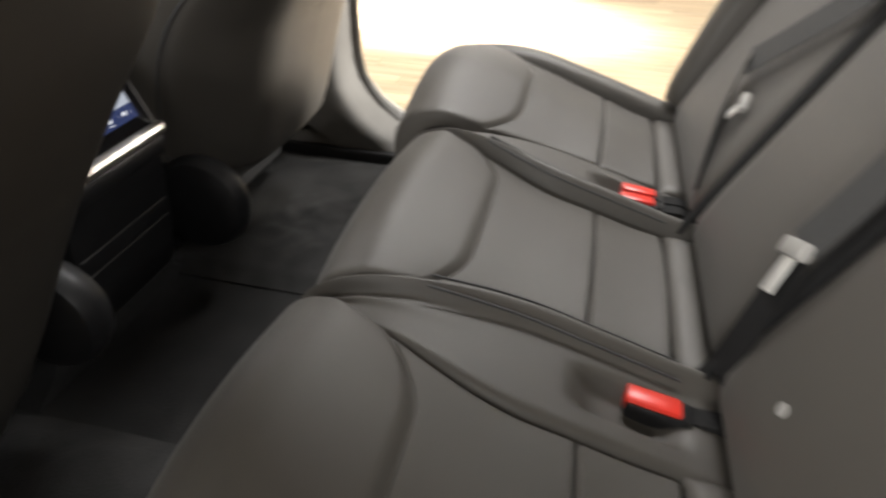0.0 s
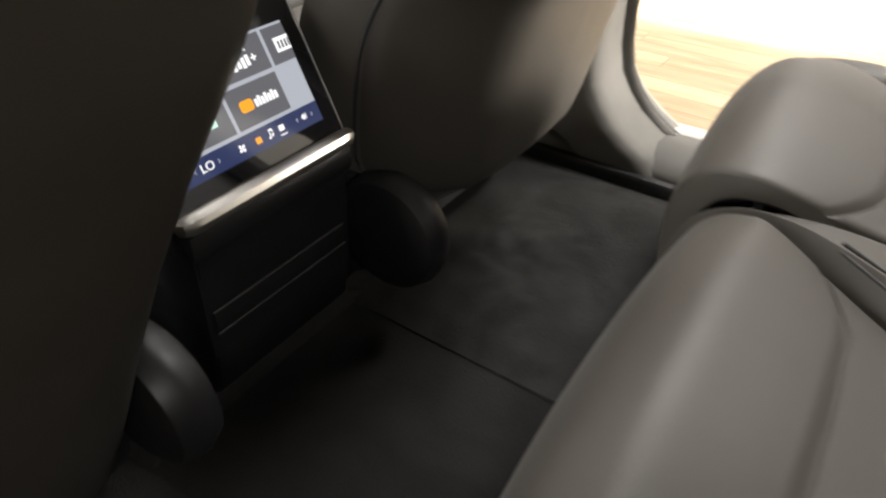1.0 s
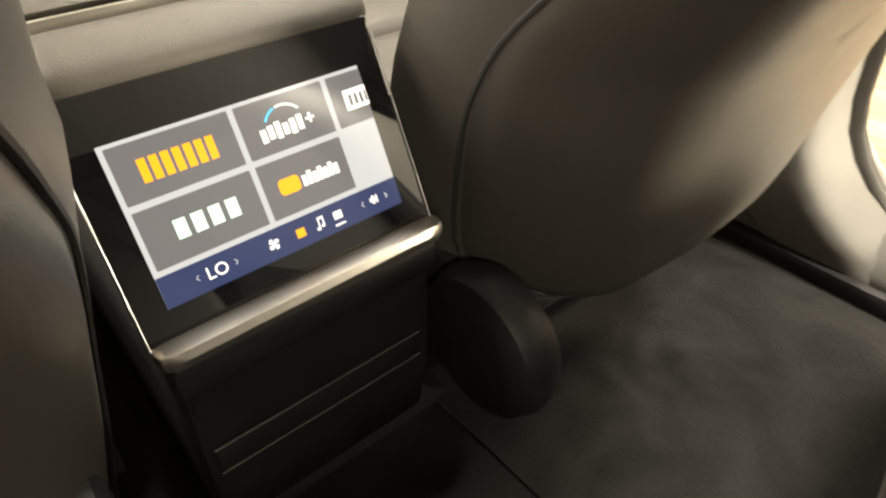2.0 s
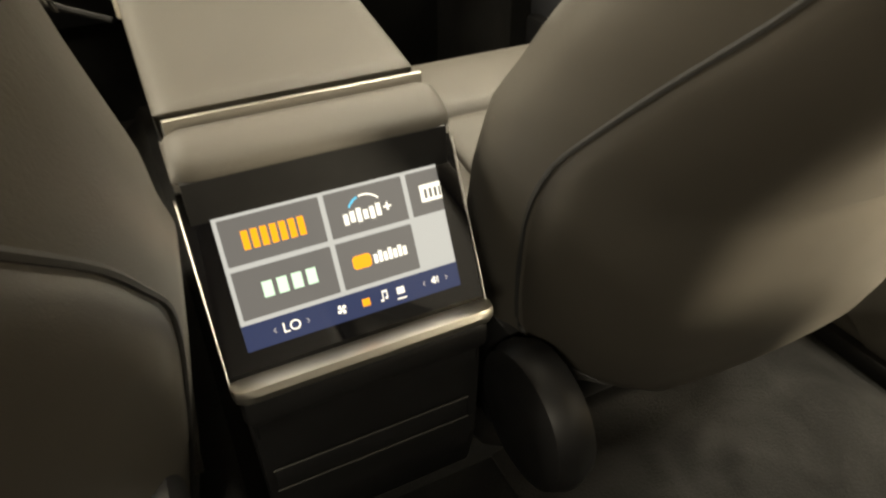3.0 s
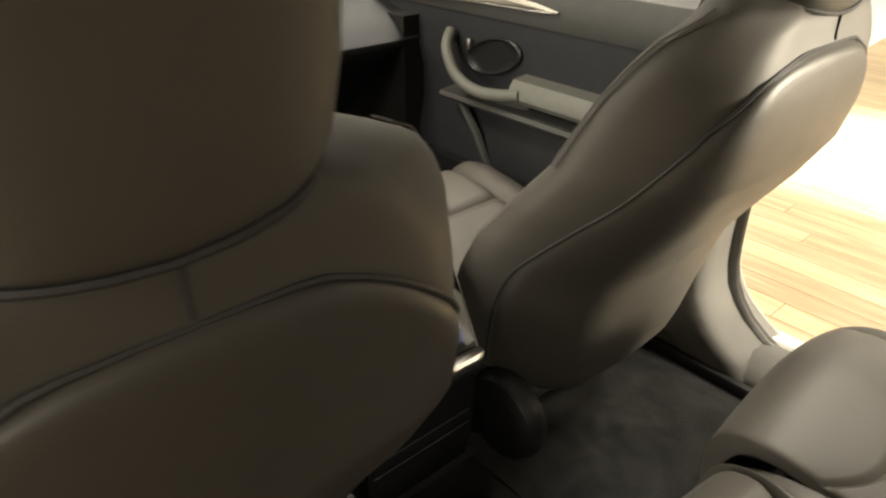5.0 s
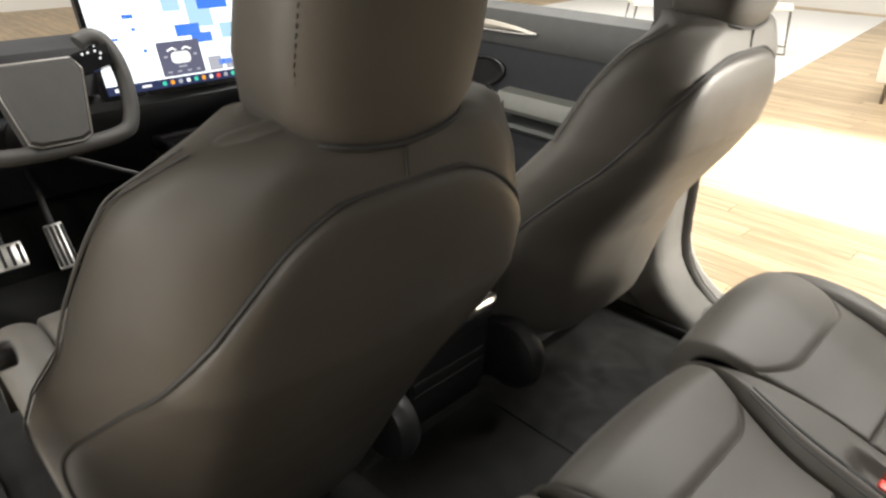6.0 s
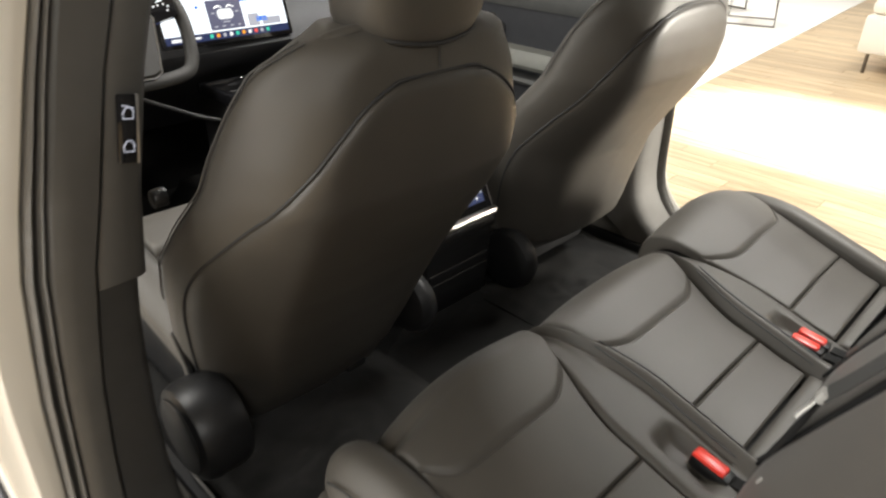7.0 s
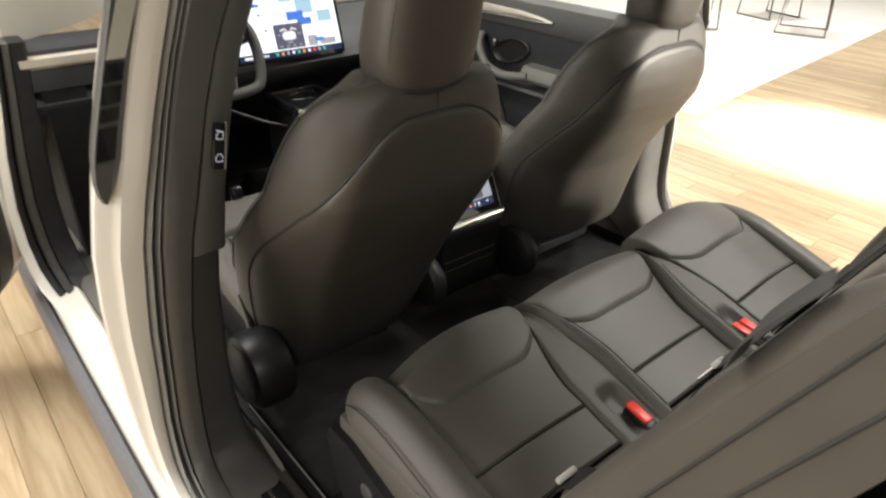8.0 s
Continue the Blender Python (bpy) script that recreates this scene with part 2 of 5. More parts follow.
def tube(pts, r, n=8, closed=False, bm=None, flat=1.0, up=(0, 0, 1)):
    """A round (or flattened) rod along the points."""
    pts = [Vector(p) for p in pts]
    loops = []
    for i, p in enumerate(pts):
        a = pts[i - 1] if i or closed else p
        b = pts[(i + 1) % len(pts)] if closed or i + 1 < len(pts) else p
        d = (b - a).normalized()
        u = Vector(up)
        if abs(d.dot(u)) > 0.95:
            u = Vector((0, 1, 0)) if abs(d.y) < 0.9 else Vector((1, 0, 0))
        s = d.cross(u).normalized()
        w = s.cross(d)
        loops.append([p + s * r * math.cos(2 * math.pi * k / n) + w * r * flat * math.sin(2 * math.pi * k / n) for k in range(n)])
    if closed:
        loops.append(loops[0])
    bm = loft(loops, not closed, bm)
    if closed:
        bmesh.ops.remove_doubles(bm, verts=bm.verts[:], dist=1e-6)
    return bm


def ribbon(pts, width, thick, side, bm=None):
    """A strap along the points; side: the direction of its width."""
    pts, side = [Vector(p) for p in pts], Vector(side)
    loops = []
    for i, p in enumerate(pts):
        d = (pts[min(i + 1, len(pts) - 1)] - pts[max(i - 1, 0)]).normalized()
        s = (side - d * side.dot(d)).normalized() * width / 2
        t = d.cross(s).normalized() * thick / 2
        loops.append([p - s - t, p + s - t, p + s + t, p - s + t])
    return loft(loops, True, bm)


def disc(centre, axis, r, depth, bevel=0.01, n=32, bm=None):
    bm = bm or bmesh.new()
    m = Matrix.Translation(centre) @ Vector((0, 0, 1)).rotation_difference(Vector(axis)).to_matrix().to_4x4()
    prof = [(0.0, r - bevel), (bevel * 0.3, r - bevel * 0.3), (bevel, r), (depth - bevel, r), (depth - bevel * 0.3, r - bevel * 0.3), (depth, r - bevel)]
    loops = [[m @ Vector((q * math.cos(2 * math.pi * k / n), q * math.sin(2 * math.pi * k / n), h)) for k in range(n)] for h, q in prof]
    return loft(loops, True, bm)


def lerp_table(table, x):
    """Smooth reading of rows (x, a, b, ...)."""
    if x <= table[0][0]:
        return table[0][1:]
    for p, q in zip(table, table[1:]):
        if x <= q[0]:
            t = (x - p[0]) / (q[0] - p[0])
            return tuple(a + (b - a) * t for a, b in zip(p[1:], q[1:]))
    return table[-1][1:]


def resample(pts, n):
    pts = [Vector(p) for p in pts]
    d = [0.0]
    for a, b in zip(pts, pts[1:]):
        d.append(d[-1] + (b - a).length)
    out, j = [], 0
    for i in range(n):
        s = d[-1] * i / (n - 1)
        while j < len(d) - 2 and d[j + 1] < s:
            j += 1
        t = (s - d[j]) / max(d[j + 1] - d[j], 1e-9)
        out.append(pts[j].lerp(pts[j + 1], min(max(t, 0), 1)))
    return out


def swept_pad(profile, x0, x1, sink=0.012, rows=28, cols=24, edge=0.025, bend=None, raise_=None, smooth_profile=True):
    """An upholstered pad: a side profile (y, z), from back to front, swept from x0 to x1, whose edges sink by rounding."""
    pts = curve_points([(0, y, z) for y, z in profile], 6) if smooth_profile else [Vector((0, y, z)) for y, z in profile]
    pts = resample(pts, rows)
    length = sum((b - a).length for a, b in zip(pts, pts[1:]))
    bm, grid = bmesh.new(), []
    width = x1 - x0
    us = [0.5 - 0.5 * math.cos(math.pi * i / (cols - 1)) for i in range(cols)]
    for i, p in enumerate(pts):
        d = (pts[min(i + 1, rows - 1)] - pts[max(i - 1, 0)]).normalized()
        nrm = Vector((0, -d.z, d.y)) if d.y > 0 or d.z < 0 else Vector((0, -d.z, d.y))
        row = []
        for u in us:
            ex, ey = min(u, 1 - u) * width, min(i, rows - 1 - i) / (rows - 1) * length

            def fall(q):
                q = min(q / edge, 1.0)
                return 1 - math.sqrt(max(0.0, 1 - (1 - q) ** 2))
            low = min(1.0, fall(ex) + fall(ey)) * sink
            q = p - nrm * low + Vector((x0 + width * u, 0, 0))
            if bend:
                q = bend(q, u, i / (rows - 1))
            if raise_:
                q = q + nrm * raise_(u, i / (rows - 1))
            row.append(bm.verts.new(q))
        grid.append(row)
    for a, b in zip(grid, grid[1:]):
        for i in range(cols - 1):
            bm.faces.new((a[i], a[i + 1], b[i + 1], b[i]))
    # skirt, so that the pad has depth
    border = grid[0] + [r[-1] for r in grid[1:]] + grid[-1][-2::-1] + [r[0] for r in grid[-2:0:-1]]
    mid = sum((v.co for v in border), Vector()) / len(border)
    low = []
    for v in border:
        low.append(bm.verts.new(v.co.lerp(mid, 0.02) + Vector((0, 0, 0))))
    d = pts[-1] - pts[0]
    nrm = Vector((0, -d.z, d.y)).normalized()
    for v in low:
        v.co -= nrm * 0.03
    for i in range(len(border)):
        j = (i + 1) % len(border)
        bm.faces.new((border[i], border[j], low[j], low[i]))
    bm.faces.new(low)
    return bm


# ---- showroom ----
FLOOR = solo("floor", box(-7, 11, -8, 10, -0.12, -0.006), WOOD_FAR, "light oak plank showroom floor", "floor", kind="structure")


def room_wall(name, *b, mat=WHITEWALL, label="plain white painted showroom wall"):
    return solo(name, box(*b), mat, label, "wall", kind="structure")


# unseen window opening, added for the lamp that lights the left flank
bm = box(-7.15, -7, -8, -0.05, -0.12, 4.0)
for y0, y1, z0, z1 in ((3.25, 10, -0.12, 4.0), (-0.05, 3.25, -0.12, 0.35), (-0.05, 3.25, 2.35, 4.0)):
    box(-7.15, -7, y0, y1, z0, z1, bm=bm)
solo("wall_west", bm, DARKWALL, "unseen charcoal wall, dark to cut bounced light, with an added opening", "wall", kind="structure")
FILL_WINDOW = thing("fill_window_2", (-7.07, 1.6, 0.35), "unseen window with dark metal frame, added to hold a fill lamp", "window", kind="structure")
for y in (-0.02, 1.6, 3.22):
    part("frame_post", box(-7.12, -7.05, y - 0.025, y + 0.025, 0.35, 2.35, 0.004), STEEL, FILL_WINDOW)
for z in (0.375, 2.325):
    part("frame_rail", box(-7.12, -7.05, 0.005, 3.195, z - 0.025, z + 0.025, 0.004), STEEL, FILL_WINDOW)
# opening and frame added to hold the unseen lamp aimed at the right seat
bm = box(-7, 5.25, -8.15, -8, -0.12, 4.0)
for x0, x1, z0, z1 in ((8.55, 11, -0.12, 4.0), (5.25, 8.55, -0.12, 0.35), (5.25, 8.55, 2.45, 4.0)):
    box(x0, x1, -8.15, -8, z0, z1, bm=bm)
solo("wall_south", bm, DARKWALL, "unseen charcoal wall, dark to cut bounced light, with an added opening", "wall", kind="structure")
FILL_WINDOW = thing("fill_window_1", (6.9, -8.07, 0.35), "unseen window with dark metal frame, added to hold a fill lamp", "window", kind="structure")
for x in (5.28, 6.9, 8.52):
    part("frame_post", box(x - 0.025, x + 0.025, -8.12, -8.05, 0.35, 2.45, 0.004), STEEL, FILL_WINDOW)
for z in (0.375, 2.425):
    part("frame_rail", box(5.305, 8.495, -8.12, -8.05, z - 0.025, z + 0.025, 0.004), STEEL, FILL_WINDOW)
room_wall("wall_north", -7, 11, 10, 10.15, -0.12, 4.0)
room_wall("wall_east", 11, 11.15, -8, 10, -0.12, 4.0)
solo("ceiling", box(-7, 11, -8, 10, 4.0, 4.12), CEILPAINT, "plain pale grey showroom ceiling", "ceiling", kind="structure")

# ---- car shell ----
FZ = 0.30        # cabin floor
SX = 0.745       # inner edge of the sills

# cabin floor with a raised tunnel under the console
solo("car_floor", box(-SX, SX, -1.5, 1.45, FZ - 0.1, FZ), CARPET, "black carpet on the car's cabin floor", "floor", kind="structure", smooth=0)


def sill_profile(sign, y0, y1, rows, n=2):
    """A door sill along the car: rows of (outward from the inner edge, height)."""
    loops = []
    for i in range(n):
        y = y0 + (y1 - y0) * i / (n - 1)
        loops.append([(sign * (SX + a), y, z) for a, z in rows])
    return loft(loops, True)


RAIL_IN = [(-0.005, FZ - 0.09), (-0.005, FZ + 0.016), (0.0, FZ + 0.024), (0.018, FZ + 0.024), (0.022, FZ + 0.018), (0.022, FZ - 0.09)]
COVER = [(0.024, FZ - 0.09), (0.024, FZ + 0.02), (0.032, FZ + 0.034), (0.06, FZ + 0.05), (0.10, FZ + 0.058), (0.165, FZ + 0.056), (0.185, FZ + 0.042), (0.185, FZ - 0.09)]
PAINTED = [(0.187, FZ - 0.12), (0.187, FZ + 0.036), (0.197, FZ + 0.045), (0.225, FZ + 0.04), (0.255, FZ + 0.036), (0.268, FZ + 0.015), (0.274, FZ - 0.03), (0.274, FZ - 0.12)]
CLAD = [(0.268, FZ - 0.16), (0.276, FZ - 0.03), (0.283, FZ - 0.014), (0.3, FZ - 0.02), (0.309, FZ - 0.045), (0.304, FZ - 0.16)]
for sign, side in ((-1, "left"), (1, "right")):
    solo("sill_rail", sill_profile(sign, -1.5, 1.3, RAIL_IN), PLASTIC, "black plastic sill rail beside the carpet", "door sill", kind="structure")
    solo("sill_cover", sill_profile(sign, -1.5, 1.3, COVER), SILLTRIM, "dark grey moulded sill cover of the car", "door sill", kind="structure")
    solo("sill_painted", sill_profile(sign, -1.5, 1.3, PAINTED), PAINT, "white painted metal door sill", "door sill", kind="structure")
    solo("sill_cladding", sill_profile(sign, -1.5, 1.3, CLAD), ROCKER, "grey rocker cladding under the door sill", "door sill", kind="structure")


# painted highlight: pale tube for the bright line on the rail's inner edge
solo("sill_highlight", tube([(-0.742, y, FZ + 0.0235) for y in (-1.45, -0.7, 0.0)], 0.0022, 6), GREYSEAL, "thin grey tube painting the bright edge of the sill rail", "door sill", kind="structure")
solo("sill_clip", loft([[(-0.774 - 0.05 * (-0.105 - y) + sx * w, y, FZ + 0.036 + sx * 0.3 * w + dz) for sx, dz in ((1, 0), (1, 0.003), (-1, 0.009), (-1, 0.003))] for y, w in ((-0.105, 0.002), (-0.12, 0.004), (-0.19, 0.006), (-0.245, 0.006), (-0.262, 0.003))]), GREYPLASTIC, "narrow pale clip strip on the sill cover", "door sill", kind="structure")
solo("sill_recess", box(-0.862, -0.806, -0.36, -0.215, FZ + 0.05, FZ + 0.0605, 0.003), GLOSS, "black cut-out cover in the sill", "door sill", kind="structure")
SILL_LINE = [(0.905, -1.4, FZ + 0.0605), (0.905, -0.8, FZ + 0.0605), (0.905, -0.4, FZ + 0.0605), (0.905, -0.29, FZ + 0.0605)]
solo("sill_joint", tube(curve_points(SILL_LINE, 6), 0.0022, 6), RUBBER, "thin dark joint line along the sill cover", "door sill", kind="structure")


# B pillars: stations from floor to top, x growing outward
def pillar_strip(sign, stations, a, b, y0, y1, bulge=0.0, chamfer=0.0):
    """A vertical strip of the pillar between the lines a and b across its width, y0 its rear face and y1 its front."""
    loops = []
    for z, xin, xmid, xout, dy in stations:
        xa, xb = [xin + (xmid - xin) * k / 0.665 if k < 0.665 else xmid + (xout - xmid) * (k - 0.665) / 0.335 for k in (a, b)]
        if chamfer:
            row = [(xa, y0 + 0.06), (xa + chamfer * 0.03, y0 + 0.042), (xa + chamfer * 0.12, y0 + 0.024), (xa + chamfer * 0.3, y0 + 0.012), (xa + chamfer * 0.6, y0 + 0.004), (xa + chamfer, y0), (xb, y0 - bulge * 0.5)]
        else:
            row = [(xa, y0), (xa * 0.7 + xb * 0.3, y0 - bulge * 0.8), ((xa + xb) / 2, y0 - bulge), (xa * 0.3 + xb * 0.7, y0 - bulge * 0.8), (xb, y0)]
        loops.append([(sign * x, y + dy, z) for x, y in row + [(xb, y1), (xa, y1)]])
    return loft(loops, True)


# z, inner x of the trim, inner and outer x of the painted jamb, shift along the car
STATIONS = [(0.30, 0.79, 0.97, 0.988, -0.25), (0.345, 0.79, 0.97, 0.992, -0.19), (0.365, 0.79, 0.971, 0.996, -0.145), (0.395, 0.79, 0.972, 1.0, -0.09), (0.43, 0.79, 0.973, 1.006, -0.05), (0.47, 0.79, 0.974, 1.012, -0.02), (0.52, 0.792, 0.974, 1.018, -0.005), (0.58, 0.792, 0.973, 1.025, 0.0), (0.72, 0.79, 0.966, 1.033, 0.0), (0.86, 0.785, 0.945, 1.02, 0.0), (1.0, 0.765, 0.915, 0.99, 0.0), (1.12, 0.738, 0.88, 0.95, 0.0), (1.25, 0.688, 0.833, 0.90, -0.005), (1.4, 0.628, 0.773, 0.838, -0.02), (1.52, 0.568, 0.703, 0.768, -0.05)]
PILLARS = {}
# the left pillar: height, inner edge, trim joint, outer edge of the trim, edge of the seals, outer edge of the jamb, shift of the foot
LEFT = [(0.353, 0.80, 0.909, 0.953, 0.978, 1.008, -0.42), (0.358, 0.80, 0.909, 0.953, 0.978, 1.009, -0.20), (0.364, 0.80, 0.909, 0.952, 0.977, 1.011, -0.125), (0.374, 0.802, 0.909, 0.952, 0.977, 1.013, -0.08), (0.39, 0.803, 0.908, 0.951, 0.976, 1.015, -0.046), (0.41, 0.804, 0.906, 0.95, 0.975, 1.016, -0.03), (0.45, 0.806, 0.903, 0.949, 0.973, 1.019, -0.015), (0.511, 0.808, 0.898, 0.946, 0.970, 1.022, -0.004), (0.6, 0.806, 0.892, 0.938, 0.963, 1.025, 0.0), (0.726, 0.80, 0.880, 0.928, 0.954, 1.028, 0.0), (0.80, 0.793, 0.868, 0.92, 0.945, 1.026, 0.0), (0.909, 0.778, 0.848, 0.906, 0.930, 1.016, 0.0), (1.0, 0.764, 0.822, 0.886, 0.908, 0.996, 0.0), (1.155, 0.727, 0.782, 0.845, 0.862, 0.955, 0.0), (1.25, 0.698, 0.752, 0.818, 0.832, 0.925, -0.005), (1.335, 0.664, 0.718, 0.790, 0.804, 0.893, -0.012), (1.45, 0.61, 0.664, 0.738, 0.752, 0.835, -0.03), (1.52, 0.568, 0.622, 0.70, 0.714, 0.79, -0.05)]


def left_pillar(p):
    """Trim, seals and painted jamb of the left pillar, each a strip that follows the pillar's lines."""
    def strip(name, mat, label, section, z0=0.0, z1=9.0, foot=1.0):
        rows = [r for r in LEFT if z0 <= r[0] <= z1]
        for z in (z0, z1):
            if LEFT[0][0] < z < LEFT[-1][0]:
                rows.append((z, *lerp_table(LEFT, z)))
        loops = []
        for z, a, j, t, e, o, dy in sorted(rows):
            loops.append([(-x, y + dy * foot, z) for x, y in section(a, j, t, e, o)])
        return part(name, loft(loops), mat, p, label)
    strip("upper_trim", GREYTRIM, "dark grey upper pillar trim", lambda a, j, t, e, o: [(a, 0.02), (a, -0.135), (a + 0.004, -0.148), (a + 0.014, -0.155), (j - 0.006, -0.157), (j - 0.0015, -0.154), (j - 0.0015, 0.02)], 0.875)
    # the shade on the lower trim is put into its darker grey
    strip("lower_trim", TRIM, "lower pillar trim, set back, its shade put into a darker grey", lambda a, j, t, e, o: [(a + 0.004, 0.02), (a + 0.004, -0.115), (a + 0.01, -0.13), (a + 0.022, -0.139), (j - 0.004, -0.146), (j - 0.0015, -0.142), (j - 0.0015, 0.02)], 0.0, 0.871)
    strip("outer_trim", GREYTRIM, "dark grey trim strip beside the seals", lambda a, j, t, e, o: [(j, 0.02), (j, -0.152), (j + 0.004, -0.157), ((j + t) / 2, -0.157), (t - 0.008, -0.153), (t - 0.002, -0.146), (t - 0.001, 0.02)])
    strip("lip", GREYSEAL, "thin grey seal lip", lambda a, j, t, e, o: [(t, 0.0), (t, -0.142), (t + (e - t) * 0.12, -0.148), (t + (e - t) * 0.26, -0.142), (t + (e - t) * 0.28, 0.0)])
    strip("seal", RUBBER, "black rubber door seal", lambda a, j, t, e, o: [(t + (e - t) * 0.30, 0.0), (t + (e - t) * 0.30, -0.132), (t + (e - t) * 0.4, -0.136), (t + (e - t) * 0.5, -0.132), (t + (e - t) * 0.5, 0.0)])
    strip("seal", GREYSEAL, "grey ribbed outer seal", lambda a, j, t, e, o: [(t + (e - t) * 0.52, 0.0), (t + (e - t) * 0.52, -0.136), (t + (e - t) * 0.7, -0.145), (t + (e - t) * 0.9, -0.138), (t + (e - t) * 0.94, 0.0)])
    strip("jamb", PAINT, "smooth white painted door jamb with a crease", lambda a, j, t, e, o: [(e, 0.02), (e, -0.126), (e + 0.004, -0.131), (e + (o - e) * 0.3, -0.134), (e + (o - e) * 0.52, -0.134), (e + (o - e) * 0.60, -0.126), (e + (o - e) * 0.68, -0.121), (o - 0.012, -0.117), (o - 0.004, -0.112), (o - 0.002, -0.10), (o - 0.04, 0.05)], foot=0.7)


for sign, side in ((-1, "left"), (1, "right")):
    p = thing("b_pillar", (sign * 0.85, -0.05, FZ), "car door pillar with dark trim, rubber seals and white painted jamb", "car pillar", kind="structure")
    PILLARS[sign] = p
    if sign < 0:
        left_pillar(p)
        continue
    stations = [(z, a - 0.03, b, c, dy * 0.8 + 0.095 * max(0.0, min(1.0, (1.12 - z) / 0.24))) for z, a, b, c, dy in STATIONS]
    upper = [s for s in stations if s[0] >= 0.86]
    lower = [s for s in stations if s[0] <= 0.86]
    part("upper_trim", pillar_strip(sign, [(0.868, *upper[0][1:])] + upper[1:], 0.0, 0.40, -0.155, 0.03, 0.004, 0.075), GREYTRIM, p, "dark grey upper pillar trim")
    # light from the right door is put into this paler trim colour
    part("lower_trim", pillar_strip(sign, lower[:-1] + [(0.864, *upper[0][1:])], 0.0, 0.40, -0.15, 0.03, 0.004, 0.072), SILLTRIM, p, "lower pillar trim, its light put into the paler sill grey")
    # right seals and flange are paler grey too, for the same light
    part("seal", pillar_strip(sign, stations, 0.405, 0.47, -0.155, 0.0, 0.016), GREYSEAL, p, "ribbed rubber door seal, greyed for the light on it")
    part("seal", pillar_strip(sign, stations, 0.475, 0.53, -0.15, 0.0, 0.014), GREYSEAL, p)
    part("flange", pillar_strip(sign, stations, 0.535, 0.66, -0.125, 0.0, 0.0), GREYSEAL, p, "seal flange")
    part("jamb", pillar_strip(sign, stations, 0.665, 0.84, -0.12, 0.02, 0.012), PAINT, p, "white painted inner jamb")
    part("jamb", pillar_strip(sign, stations, 0.84, 1.0, -0.10, 0.05, 0.012), PAINT, p, "white painted outer jamb")



def pillar_button_plate(sign, at, tall=0.088, wide=0.026):
    p = PILLARS[sign]
    bm = box(-wide / 2, wide / 2, -0.003, 0.003, -tall / 2, tall / 2, 0.003)
    m = Matrix.Translation(at) @ pose(0, 0, 0, 0, 10 * -sign, 0)
    bmesh.ops.transform(bm, matrix=m, verts=bm.verts[:])
    plate = part("button_plate", bm, GLOSS, p, "glossy black door button plate with white icons")
    rim = box(0.0105, 0.0135, -0.0045, 0.0025, -tall / 2, tall / 2, 0.001)
    bmesh.ops.transform(rim, matrix=m, verts=rim.verts[:])
    part("edge_strip", rim, SATIN, plate, "bright metal edge")
    for dz in (0.021, -0.021):
        icon = bmesh.new()
        pts = [(-0.006, -0.004, dz - 0.007), (0.006, -0.004, dz - 0.007), (0.0065, -0.004, dz + 0.002), (0.003, -0.004, dz + 0.007), (-0.002, -0.004, dz + 0.007), (-0.0065, -0.004, dz)]
        tube(pts, 0.0009, 5, True, icon)
        if dz > 0:
            tube([(-0.007, -0.004, dz + 0.010), (0.007, -0.004, dz + 0.006)], 0.0009, 5, False, icon)
        bmesh.ops.transform(icon, matrix=m, verts=icon.verts[:])
        part("icon", icon, UI_GREY, plate, "pale outlined door icon")


pillar_button_plate(-1, (-0.774, -0.163, 1.084))


def pillar_cap():
    """The dark grey cap on the outside of the left pillar, with glossy inlays in a frame and a pointed foot."""
    p = PILLARS[-1]
    st = [(1.02, 0.970, 0.982), (1.035, 0.956, 0.988), (1.06, 0.945, 0.99), (1.093, 0.931, 0.985), (1.133, 0.92, 0.974), (1.213, 0.895, 0.948), (1.341, 0.853, 0.905), (1.46, 0.795, 0.85)]
    loops = []
    for z, a, b in st:
        w = b - a
        loops.append([(-a, -0.118, z), (-a - 0.002, -0.132, z), (-a - 0.3 * w, -0.146, z), (-b + 0.005, -0.148, z), (-b + 0.001, -0.14, z), (-b + 0.012, -0.09, z), (-a, -0.09, z)])
    cap = part("cap", loft(loops), GREYTRIM, p, "dark grey outer pillar cap")
    # the topmost inlay is pale, its reflection painted into the colour
    for z0, z1, mat in ((1.097, 1.152, GLOSS), (1.161, 1.182, GLOSS), (1.189, 1.217, GLOSS), (1.224, 1.252, GLOSS), (1.258, 1.45, PALEGLARE)):
        loops = []
        for z in (z0, z1):
            a, b = lerp_table(st, z)
            c = a + (b - a) * 0.3
            loops.append([(-c, -0.1492, z), (-b + 0.007, -0.1506, z), (-b + 0.007, -0.12, z), (-c, -0.12, z)])
        part("slot", loft(loops), mat, cap, "glossy inlay")


pillar_cap()


# unseen roof sized to block top light: spine between raised rear doors, front headliner
def roof_panel(name, x, y0, y1, label):
    loops = []
    for i in range(7):
        y = y0 + (y1 - y0) * i / 6
        z = 1.60 - 0.10 * ((y + 0.3) / 1.2) ** 2
        loops.append([(x * k, y, z - 0.05 * k * k - d) for k, d in ((-1, 0.03), (-0.5, 0.03), (0, 0.03), (0.5, 0.03), (1, 0.03), (1, 0), (0.5, 0), (0, 0), (-0.5, 0), (-1, 0))])
    return solo(name, loft(loops), TRIM, label, "car roof", kind="structure")


roof_panel("roof_spine", 0.34, -1.455, -0.12, "unseen dark headliner of the roof spine, sized to block top light")
roof_panel("roof_rear", 0.56, -1.9, -1.46, "unseen dark headliner over the luggage space, blocking light")
roof_panel("roof_front", 0.60, -0.115, 0.12, "unseen dark headliner strip behind the windscreen, blocking light")

